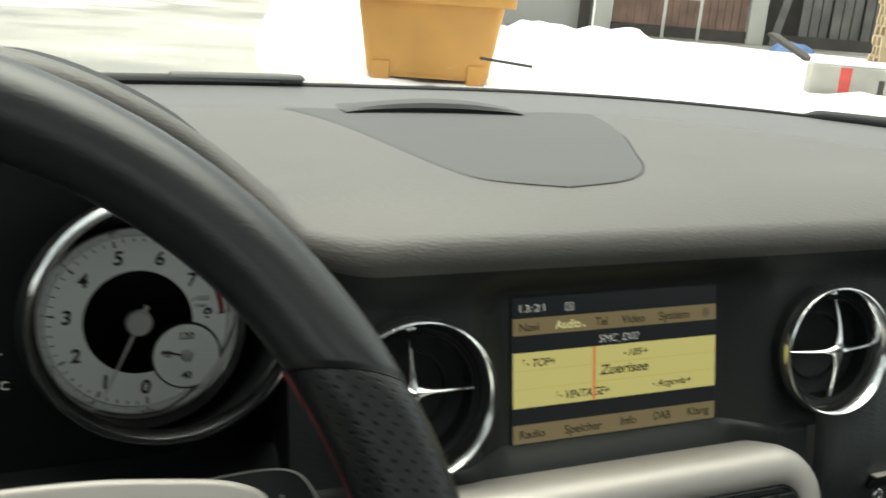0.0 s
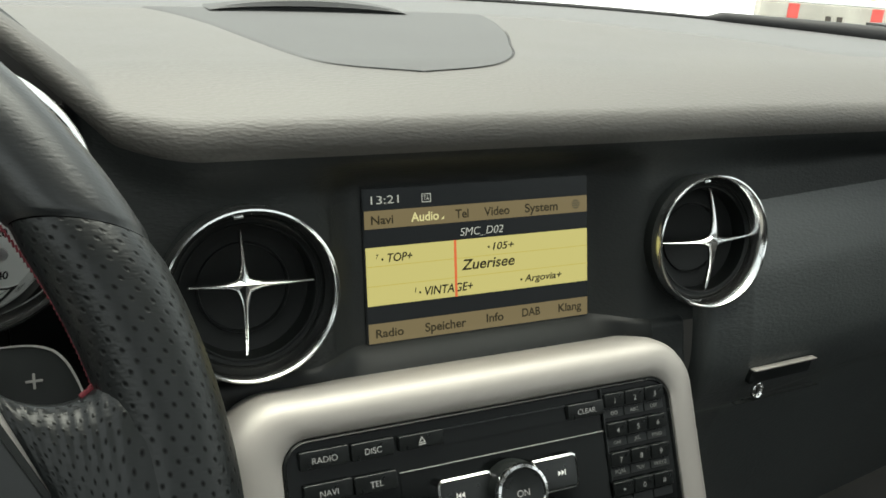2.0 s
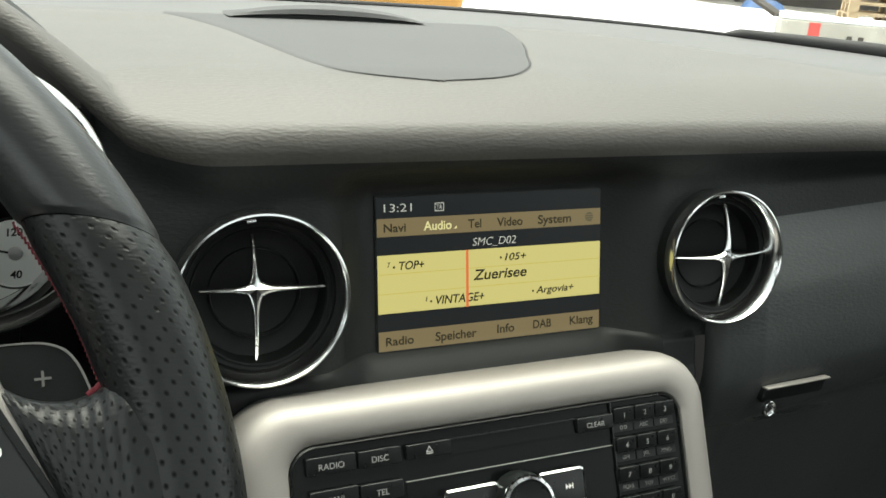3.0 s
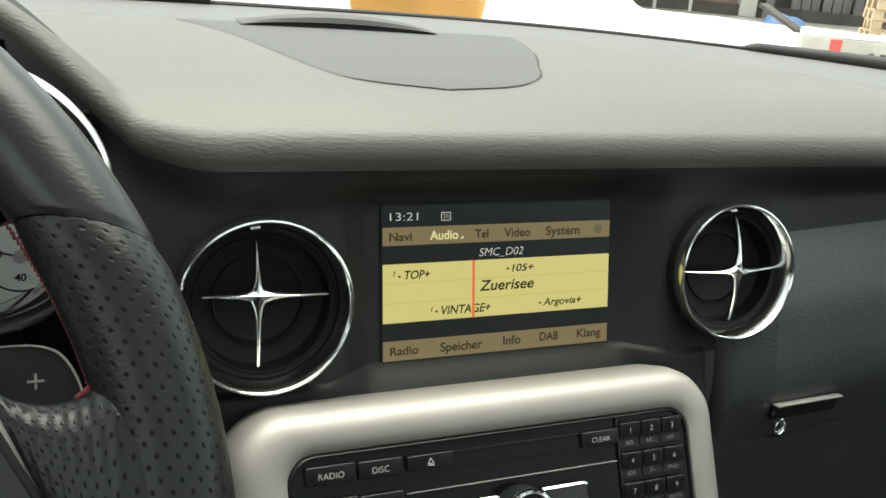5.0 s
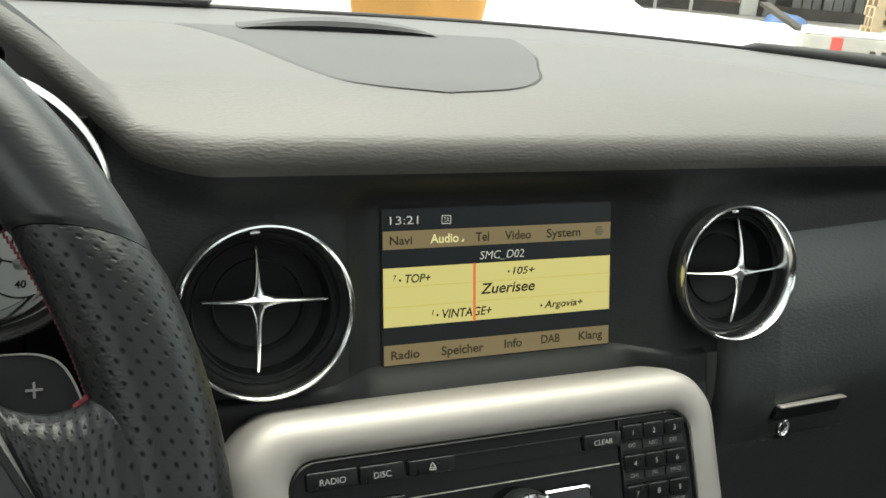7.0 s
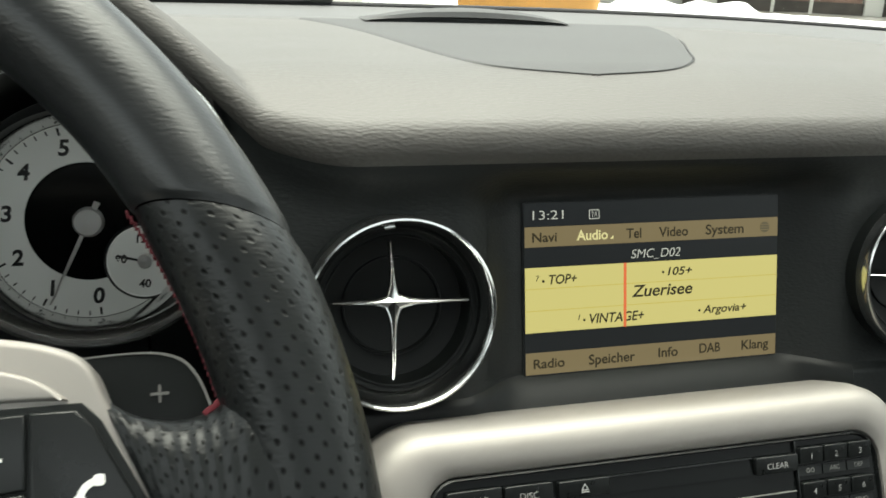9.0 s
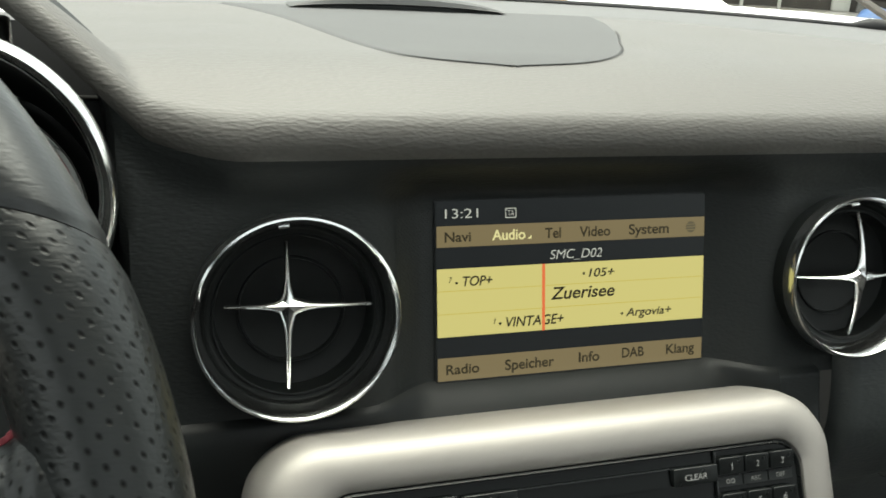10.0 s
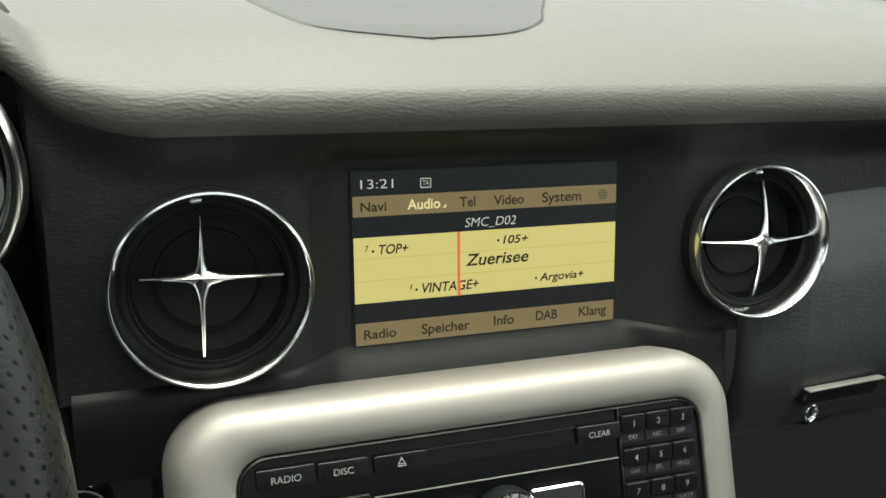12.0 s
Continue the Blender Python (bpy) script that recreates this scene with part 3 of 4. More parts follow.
def key(x0, x1, d0, d1, label="", text="", size=0.0026, tilt=0.0009, dx=0.0, mat=KEY, icon=None):
    """A key with a high upper edge, sloping to its lower edge."""
    w, h = x1 - x0, d1 - d0
    bm = plate(outline(w, h, 0.0007, 3), -0.002, 0.0008, 0.0004)
    for v in bm.verts:
        if v.co.z > 0:
            v.co.z += tilt * (v.co.y / h + 0.5) + 0.0004 * (2 * v.co.x / w) ** 2
    k = part("key", bm, mat, radio, label, m=Matrix.Translation(((x0 + x1) / 2, -(d0 + d1) / 2, 0)))
    if text:
        mesh = centred(words(text, size, bold=0.002), dx, -h * 0.06, 0)
        for v in mesh.vertices:
            v.co.z = 0.0014 + tilt * (v.co.y / h + 0.5)
        part("lettering", mesh, KEYPRINT, k, smooth=False)
    if icon:
        part("symbol", icon, KEYPRINT, k, smooth=False, m=Matrix.Translation((0, 0, 0.0004)))
    return k


def tri_icon(w, h, bar=False, shift=0.0):
    bm = bmesh.new()
    for pts in ([(-w / 2, -h / 3), (w / 2, -h / 3), (0, h * 2 / 3)],):
        inner = [(x * 0.6, y * 0.6) for x, y in pts]
        a = [bm.verts.new((x, y, 0.0016)) for x, y in pts]
        b = [bm.verts.new((x, y, 0.0016)) for x, y in inner]
        for i in range(3):
            k = (i + 1) % 3
            bm.faces.new((a[i], a[k], b[k], b[i]))
    bm.faces.new([bm.verts.new((x, y, 0.0016)) for x, y in ((-w / 2, -h * 0.62), (w / 2, -h * 0.62), (w / 2, -h * 0.46), (-w / 2, -h * 0.46))])
    return bm


def skip_icon(s, flip=1):
    bm = bmesh.new()
    for o in (-0.0016, 0.0002):
        pts = [(o, -s / 2), (o + 0.0017, 0), (o, s / 2)]
        bm.faces.new([bm.verts.new((flip * x, y, 0.0018)) for x, y in pts])
    bm.faces.new([bm.verts.new((flip * x, y, 0.0018)) for x, y in ((0.002, -s / 2), (0.0025, -s / 2), (0.0025, s / 2), (0.002, s / 2))])
    return bm


key(-0.1153, -0.0936, 0.0026, 0.0102, "black key with white lettering", "RADIO", 0.0026)
key(-0.0924, -0.0729, 0.0030, 0.0104, "black key with white lettering", "DISC", 0.0026)
key(-0.1148, -0.0936, 0.0166, 0.0244, "black key with white lettering", "NAVI", 0.0026)
key(-0.0926, -0.0731, 0.0172, 0.0248, "black key with white lettering", "TEL", 0.0026)
key(-0.0704, -0.0490, 0.0036, 0.0100, "black eject key with a white triangle", icon=tri_icon(0.0034, 0.0028))
key(0.0172, 0.0374, 0.0040, 0.0110, "black key with white lettering", "CLEAR", 0.0024)
NAMES = (("1", ""), ("2", "ABC"), ("3", "DEF"), ("4", "GHI"), ("5", "JKL"), ("6", "MNO"), ("7", "PQRS"), ("8", "TUV"), ("9", "WXYZ"), ("*", ""), ("0", ""), ("#", ""))
for i, (digit, small) in enumerate(NAMES):
    r, c = divmod(i, 3)
    x0 = 0.0384 - 0.0004 * r + c * 0.0121
    d0 = 0.0020 + r * 0.0143
    k = key(x0, x0 + 0.0113, d0, d0 + 0.0068, "small black number key", digit, 0.0025, 0.0012)
    strip = part("label_strip", plate(shifted(outline(0.0115, 0.0040, 0.0004, 2), x0 + 0.0056, -(d0 + 0.0098)), -0.0018, -0.0004), BLACK, radio, "black strip under the keys")
    if small:
        part("lettering", centred(words(small, 0.0018), x0 + 0.0056, -(d0 + 0.0098), -0.0002), PAINT_DIM, strip, smooth=False)
    if digit == "1":
        for sx in (-0.0011, 0.0011):
            part("symbol", lathe([(0.0006, 0), (0.0010, 0.0001), (0.0006, 0.0002)], 12), PAINT_DIM, strip, smooth=False, m=Matrix.Translation((x0 + 0.0056 + sx, -(d0 + 0.0098), -0.0003)))
    if digit == "5":
        for sx in (-0.003, 0.003):
            part("pip", lathe([(0.0005, 0.0), (0.0001, 0.0004)], 8), PRINT, k, m=Matrix.Translation((sx, 0, 0.0012)))
part("key_divider", box(0.0372, 0.0379, -0.062, 0.001, -0.002, 0.0003, 0.0002), KEY, radio)
# the disc slot and the lower line
part("disc_slot", plate([(-0.0486, -0.0108), (0.0168, -0.0108), (0.0168, -0.0042), (-0.0486, -0.0042)], -0.002, -0.0006), GLOSS, radio, "gloss black disc slot flap", smooth=False)
part("slot_edge", box(-0.0488, 0.0168, -0.0042, -0.0037, -0.002, 0.0002), KEY, radio, smooth=False)
part("lower_panel", plate([(-0.0710, -0.062), (0.0362, -0.062), (0.0362, -0.0194), (-0.0710, -0.0194)], -0.002, -0.0007), GLOSS, radio, "gloss black control field", smooth=False)
# The chamfer's glint is drawn as a thin pale strip.
part("panel_edge", box(-0.0710, 0.0362, -0.01952, -0.01926, -0.002, 0.0003), PAINT_DIM, radio, "chamfer line, its glint put in as pale grey", smooth=False)


def rocker(x0, x1, flip):
    d0, d1 = 0.0262, 0.0410
    w, h = x1 - x0, d1 - d0
    mx = Matrix.Translation(((x0 + x1) / 2, -(d0 + d1) / 2, 0))
    r = part("rocker_key", plate(outline(w, h, 0.002, 5), -0.001, 0.0040, 0.0006), KEY, radio, "black skip key with a chrome edge", m=mx)
    bm = bmesh.new()
    o1, o2 = outline(w + 0.0014, h + 0.0014, 0.0026, 5), outline(w - 0.0004, h - 0.0004, 0.002, 5)
    rows = [[bm.verts.new((x, y, z)) for x, y in o] for o, z in ((o1, -0.001), (o1, 0.0036), (o2, 0.0042))]
    for p, q in zip(rows, rows[1:]):
        for i in range(len(p)):
            k = (i + 1) % len(p)
            bm.faces.new((p[i], p[k], q[k], q[i]))
    part("chrome_edge", bm, CHROME, r, "thin chrome edge")
    part("symbol", skip_icon(0.0026, flip), PRINT, r, smooth=False, m=Matrix.Translation((flip * 0.003, 0, 0.0026)))


rocker(-0.0550, -0.0290, -1)
rocker(-0.0080, 0.0162, 1)
KNOB = Matrix.Translation((-0.0178, -0.0370, 0.0))
knob = part("knob", lathe([(0.0142, -0.001), (0.0142, 0.004), (0.0136, 0.0085), (0.0132, 0.0095)], 48), BLACK, radio, "round black volume knob with chrome ring", m=KNOB)
part("chrome_ring", lathe([(0.0132, 0.0092), (0.0134, 0.0105), (0.0128, 0.0118), (0.0115, 0.0120), (0.0110, 0.0112)], 64), CHROME, knob, "chrome ring")
part("cap", lathe([(0.0111, 0.0108), (0.0106, 0.0114), (0.006, 0.0109), (0.0001, 0.0107)], 48), KEY, knob)
part("lettering", centred(words("ON", 0.0030), 0, 0, 0.0116), KEYPRINT, knob, smooth=False)
for k in range(20):
    a = 2 * math.pi * (k + 0.5) / 20
    part("notch", box(-0.0009, 0.0009, -0.00018, 0.00018, 0.0098, 0.01205), BLACK, knob, smooth=False, m=pose(0.0127 * math.cos(a), 0.0127 * math.sin(a), 0, 0, 0, math.degrees(a)))

LEDGE = [(-0.0120, -0.0640), (-0.0150, -0.0652), (-0.0185, -0.0672), (-0.024, -0.0715), (-0.032, -0.080), (-0.03, -0.10)]


def ledge_point(x, j):
    y, z = LEDGE[j]
    return (x, min(y, bay_depth(x) + 0.217 * z - (0.0, 0.0022, 0.0034, 0.004, 0.004, 0.0)[j]), z)


part("ledge", sheet(ledge_point, spread(-0.178, 0.0935, 60), range(6)), VENT_BLACK, console, "black ledge under the display")
part("side", box(-0.15, 0.110, -0.030, 0.2, -0.6, -0.078, 0.004), FASCIA_SHADED, console)
CHEEK = [(-0.0120, -0.0640, 0), (-0.0165, -0.0665, 0), (-0.024, -0.0710, 0), (-0.033, -0.0780, 0), (-0.0385, -0.090, 0), (-0.0405, -0.108, 0), (-0.036, -0.15, 0), (-0.03, -0.20, 0)]


def cheek_point(x, t):
    p = chain(CHEEK, t)
    y = min(p.x, bay_depth(x) + 0.217 * p.y - 0.0035 * smooth((-0.0640 - p.y) / 0.004))
    return (x + 0.03 * max(0, -p.y - 0.06), y + 0.014 * (1 - math.sqrt(max(0.0, 1 - (max(0, x - 0.1135) / 0.0062) ** 2))), p.y)


part("cheek", sheet(cheek_point, spread(0.0935, 0.112, 8) + spread(0.1135, 0.1196, 12), spread(0, 1, 40)), FASCIA_SHADED, console, "grained cheek beside the silver surround")
part("lower_front", box(-0.13, 0.085, -0.135, -0.03, -0.6, -0.175, 0.006), BLACK, console)

# ---- glove box ----
glovebox = thing("glove_box", "dark grey grained glove box with a chrome-edged pull handle", "glove box")
GLOVE_PROFILE = [(-0.0120, 0.0080, 0), (-0.0140, 0.0, 0), (-0.0165, -0.0080, 0), (-0.0205, -0.0160, 0), (-0.0250, -0.0240, 0), (-0.0292, -0.033, 0), (-0.034, -0.045, 0), (-0.038, -0.062, 0), (-0.0412, -0.082, 0), (-0.0410, -0.100, 0), (-0.033, -0.125, 0), (-0.018, -0.155, 0), (0.02, -0.30, 0)]


def glove_point(x, t):
    p = chain(GLOVE_PROFILE, t)
    edge = math.sqrt(max(0.0, 1 - (max(0, 0.1315 - x) / 0.0071) ** 2))
    y = mixed(p.x + 0.012, p.x, edge) + 0.15 * max(0, x - 0.16)
    if math.hypot(x - 0.1263, p.y + 0.0250) < 0.0320:
        y += 0.05
    return (x + 0.018 * max(0, -p.y - 0.06) * 2, y, p.y)


part("lid", sheet(glove_point, [0.1245, 0.1255] + spread(0.127, 0.167, 28) + spread(0.175, 0.72, 30), spread(0, 1, 90)), GLOVE, glovebox, "grained lid")
HANDLE = pose(0.1640, -0.0440, -0.1000, 86, 4.5, 8.5)
part("pull_flap", plate(outline(0.059, 0.010, 0.002), -0.004, -0.0012, 0.0002), BLACK, glovebox, "dark pull flap", m=HANDLE @ pose(0.0300, -0.0052, -0.0008, 10))
part("handle_edge", box(0.0, 0.0600, -0.0006, 0.0006, -0.003, 0.0016, 0.0005), SILVER, glovebox, "bright handle edge", m=HANDLE)
part("lower_edge", box(-0.012, 0.068, -0.0192, -0.0186, -0.003, 0.0008, 0.0003), KEY, glovebox, m=HANDLE)
lock = part("lock", lathe([(0.0072, -0.001), (0.0074, 0.0010), (0.0068, 0.0014), (0.0058, 0.0010), (0.0054, 0.0002), (0.0001, 0.0002)], 32), CHROME, glovebox, "round chrome key lock", m=HANDLE @ Matrix.Translation((0.005, -0.0125, 0.0005)) @ Matrix.Diagonal((0.66, 0.66, 1, 1)))
part("keyhole", box(-0.0006, 0.0006, -0.0028, 0.0028, 0.0001, 0.0005), BLACK, lock, smooth=False)

# ---- instrument cluster ----
cluster = thing("instrument_cluster", "dark hooded instrument cluster with chrome-ringed rev counter", "gauge")
part("housing", box(-0.52, -0.222, 0.036, 0.05, -0.12, 0.075, 0.002), BLACK, cluster)
part("housing_side", box(-0.222, -0.176, 0.036, 0.05, -0.12, 0.045, 0.002), BLACK, cluster)
part("lower_cowl", box(-0.52, -0.175, -0.02, 0.05, -0.16, -0.072, 0.006), FASCIA_SHADED, cluster)
TACHO = pose(-0.2417, 0.0275, 0.0020, 80) @ Matrix.Diagonal((0.89, 0.89, 0.89, 1))
tacho = part("rev_counter", lathe([(0.0445, -0.001), (0.0445, 0.0002), (0.0268, 0.0002), (0.0001, 0.0002)], 72), DIAL, cluster, "pale grey dial with dark figures", m=TACHO)
part("dial_centre", lathe([(0.0266, 0.0003), (0.0262, 0.0008), (0.0001, 0.0008)], 64), GLOSS, tacho, "black dial centre")
part("centre_ring", lathe([(0.0264, 0.0004), (0.0268, 0.0014), (0.0272, 0.0004)], 64), CHROME, tacho)
part("inner_bezel", lathe([(0.0448, 0.0), (0.0462, 0.004), (0.0492, 0.008), (0.0497, 0.0075)], 96), CHROME, tacho, "bright inner bezel")
part("tube", lathe([(0.0495, 0.008), (0.0503, 0.012), (0.0510, 0.018)], 72), BLACK, tacho, "black tube")
HOOP = pose(-0.2348, -0.0465, 0.0297, 88)
part("chrome_bezel", lathe([(0.0455, -0.004), (0.0460, -0.001), (0.0472, 0.0012), (0.0490, 0.0018), (0.0503, 0.0008), (0.0509, -0.0015), (0.0509, -0.006)], 96), CHROME, cluster, "chrome outer bezel", m=HOOP)
part("bezel_tube", sheet(lambda t, a: tuple((HOOP @ Vector((mixed(0.0507, 0.058, t) * math.cos(a), mixed(0.0507, 0.058, t) * math.sin(a), -0.005))).lerp(TACHO @ Vector((0.056 * math.cos(a), 0.056 * math.sin(a), 0.0)), t)), spread(0, 1, 8), [2 * math.pi * i / 72 for i in range(72)], closed_v=True), BLACK, cluster, "black tube behind the bezel")
for k in range(9):
    a = radians(274 - 33.9 * k)
    part("figure", centred(words(str(k), 0.0068, 0.12, bold=0.03), 0.0345 * math.cos(a), 0.0345 * math.sin(a), 0.0005), INK, tacho, smooth=False)
for k in range(41):
    a = radians(274 - 33.9 * k / 5)
    long = 0.0035 if k % 5 == 0 else 0.002
    part("tick", box(0.0435 - long, 0.0435, -0.0003 - 0.0002 * (k % 5 == 0), 0.0003 + 0.0002 * (k % 5 == 0), 0.0003, 0.0005), INK, tacho, smooth=False, m=pose(0, 0, 0, 0, 0, math.degrees(a)))
red = [(0.0435 * math.cos(radians(a)), 0.0435 * math.sin(radians(a))) for a in range(3, 60, 4)] + [(0.0408 * math.cos(radians(a)), 0.0408 * math.sin(radians(a))) for a in range(59, 2, -4)]
part("red_zone", plate(red, 0.0002, 0.0004), RED, tacho, "red warning zone", smooth=False)
part("unit", centred(words("x1000", 0.0026, 0.1), 0.031, 0.0105, 0.0005), INK, tacho, smooth=False)
part("unit", centred(words("/min", 0.0026, 0.1), 0.031, 0.0068, 0.0005), INK, tacho, smooth=False)
needle = part("needle", plate([(-0.010, -0.0014), (0.0, -0.0011), (0.041, -0.0004), (0.041, 0.0004), (0.0, 0.0011), (-0.010, 0.0014)], 0.0035, 0.0046, 0.0003), NEEDLE, tacho, "pale pointer", m=pose(0, 0, 0, 0, 0, 244))
part("hub", lathe([(0.0068, 0.0008), (0.0068, 0.0040), (0.0058, 0.0058), (0.0001, 0.0062)], 40), NEEDLE, tacho, "pale round hub")
sub = part("temperature_dial", lathe([(0.0172, 0.0012), (0.0176, 0.0022), (0.0166, 0.0024), (0.0162, 0.0014), (0.0001, 0.0014)], 48), DIAL, tacho, "small dial with dark ring", m=Matrix.Translation((0.0232, -0.0193, 0)))
part("dark_ring", lathe([(0.0180, 0.0008), (0.0176, 0.0028), (0.0168, 0.0026), (0.0164, 0.0016)], 48), INK, sub)
for text, a in (("120", 88), ("80", 172), ("40", 268)):
    part("figure", centred(words(text, 0.0036, 0.1, bold=0.03), 0.0105 * math.cos(radians(a)), 0.0105 * math.sin(radians(a)), 0.0017), INK, sub, smooth=False)
part("pointer", box(-0.003, 0.0125, -0.0005, 0.0005, 0.0028, 0.0034, 0.0001), INK, sub, m=pose(0, 0, 0, 0, 0, 165))
part("cap", lathe([(0.0034, 0.0016), (0.0032, 0.0040), (0.0001, 0.0044)], 24), NEEDLE, sub)
for text, dz in (("°C", -0.0245), ("-", -0.009)):
    part("readout", centred(words(text, 0.0042), -0.0640, dz, 0.0105), PRINT, cluster, smooth=False, m=TACHO)

ignition = thing("ignition_switch", "round black ignition switch with a chrome ring beside the column", "ignition switch", pose(-0.179, -0.024, -0.122, 76))
part("ring", lathe([(0.0100, 0.001), (0.0105, 0.003), (0.0116, 0.0036), (0.0125, 0.0026), (0.0127, 0.0), (0.0127, -0.012)], 48), CHROME, ignition, "chrome ring")
part("barrel", lathe([(0.0102, 0.002), (0.0098, 0.0006), (0.006, 0.0002), (0.0001, 0.0002)], 32), BLACK, ignition)
part("key_slot", box(-0.0042, 0.0042, -0.0010, 0.0010, 0.0002, 0.0008), RUBBER, ignition, smooth=False)

# ---- steering wheel ----
WHEEL_AT = pose(-0.3458, -0.1941, -0.0101, 57.9)
wheel = thing("steering_wheel", "black leather steering wheel with perforated grips and red stitching", "steering wheel", WHEEL_AT)
RIM = 0.1662


def rim_section(a, b):
    """The rim's place at the angle a round the wheel and b round its section."""
    deg = math.degrees(a)
    near = min(abs((deg + 180) % 360 - 180), abs(deg % 360 - 180))
    fat = smooth((40 - near) / 20)
    c, s = math.cos(b), math.sin(b)
    out, inn, ax = 0.0132, 0.0130 + 0.0012 * fat, 0.0150 + 0.0012 * fat
    r = RIM + (out * c if c > 0 else inn * c)
    z = ax * s
    return (r * math.cos(a), r * math.sin(a), z)


def rim_part(name, a0, a1, mat, label, squeeze=1.0):
    n = max(8, int(abs(a1 - a0) / 2.5))

    def fn(a, b):
        slant = radians(7.4) * (1 - math.cos(b)) / 2 if a0 < 90 else 0
        full = a + slant * (max(0, 1 - (a - radians(a0)) / 0.45) - max(0, 1 - (radians(a1) - a) / 0.45))
        x, y, z = rim_section(full, b)
        d = min(a - radians(a0), radians(a1) - a)
        k = 1 - 0.05 * (1 - smooth(d / radians(1.0)))
        r = math.hypot(x, y)
        r2 = RIM + (r - RIM) * k * squeeze
        return (x / r * r2, y / r * r2, z * k * squeeze)
    return part(name, sheet(fn, [radians(v) for v in [a0, a0 + 0.3, a0 + 0.7] + spread(a0 + 1.2, a1 - 1.2, n) + [a1 - 0.7, a1 - 0.3, a1]], [2 * math.pi * i / 40 for i in range(40)], closed_v=True), mat, wheel, label)


def rim_uv(name, a0, a1, mat, label):
    n = int(abs(a1 - a0) / 2) + 1

    def fn(a, b):
        slant = radians(7.4) * (1 - math.cos(b)) / 2
        full = a + slant * (max(0, 1 - (radians(a1) - a) / 0.45) if a0 < 90 else -max(0, 1 - (a - radians(a0)) / 0.45))
        x, y, z = rim_section(full, b)
        d = min(a - radians(a0), radians(a1) - a)
        k = 1.0 + 0.02 - 0.06 * (1 - smooth(d / radians(1.0)))
        r = math.hypot(x, y)
        r2 = RIM + (r - RIM) * k
        return (x / r * r2, y / r * r2, z * k)
    return part(name, sheet(fn, spread(radians(a0), radians(a1), n), [2 * math.pi * i / 40 for i in range(40)], closed_v=True, uv=lambda a, b: (a * RIM, b * 0.0150)), mat, wheel, label)


rim_part("rim_top", 22.9, 157.1, WHEEL, "smooth leather top of the rim")
rim_uv("rim_grip", -48, 22.75, GRIP, "perforated leather grip")
rim_uv("rim_grip", 157.3, 228, GRIP, "perforated leather grip")
rim_part("rim_bottom", 228.4, 311.6, WHEEL, "smooth leather bottom of the rim")
# red stitches along the inner edge of the grip
for k in range(30):
    a = radians(30.5 - 0.57 * k)
    r = RIM - 0.0143
    part("stitch", box(-0.0009, 0.0009, -0.0003, 0.0003, -0.0005, 0.0005, 0.0001), STITCH, wheel, m=pose(r * math.cos(a), r * math.sin(a), -0.001, 0, 0, math.degrees(a) + 70))
for x, y in ((0.1476, 0.0362), (0.1466, 0.0352), (0.1454, 0.0345)):
    part("stitch", box(-0.0012, 0.0012, -0.0006, 0.0006, -0.001, 0.001, 0.0002), STITCH, wheel, m=pose(x, y, 0.001, 0, 0, 35))


def web(side):
    """The leather web that carries the grip over to the spoke, swollen like a cushion."""
    top = [(0.1245, 0.0395), (0.1300, 0.0355), (0.1360, 0.0335), (0.1415, 0.0333), (0.1465, 0.0350), (0.1520, 0.0395), (0.1600, 0.0420)]
    low = [(0.1430, -0.003), (0.1445, -0.010), (0.1465, -0.018), (0.149, -0.026), (0.152, -0.034), (0.156, -0.040), (0.162, -0.043)]

    def fn(t, j):
        k, up = (j, 1) if j < 13 else (24 - j, -1)
        f = 0.5 - 0.5 * math.cos(math.pi * k / 12)
        p, q = chain([(*v, 0) for v in top], t), chain([(*v, 0) for v in low], t)
        x, y = mixed(p.x, q.x, f), mixed(p.y, q.y, f)
        z = up * mixed(0.0040, 0.0150, t) * math.sqrt(max(0.0, 1 - (2 * f - 1) ** 6))
        fold = 0.00022 * math.sin(t * 62 + 5 * f) * max(0, 1 - f * 1.7) * (up > 0) * (0 < k < 12)
        return (side * x, y, z - 0.002 * (1 - t) + fold)
    mesh = sheet(fn, spread(0, 1, 60), range(24), closed_v=True, uv=lambda t, j: (0.05 * t, (j if j < 13 else 24 - j) * 0.0062))
    return part("grip_web", mesh, GRIP, wheel, "perforated leather web beside the spoke")


web(1)
web(-1)

SPOKE = [(0.030, 0.056), (0.075, 0.0555), (0.100, 0.0530), (0.114, 0.0505), (0.1225, 0.0462), (0.1265, 0.0375), (0.1320, 0.0265), (0.1385, 0.0120), (0.1440, -0.0010), (0.1435, -0.0020), (0.120, -0.0085), (0.090, -0.0190), (0.060, -0.030), (0.030, -0.036)]


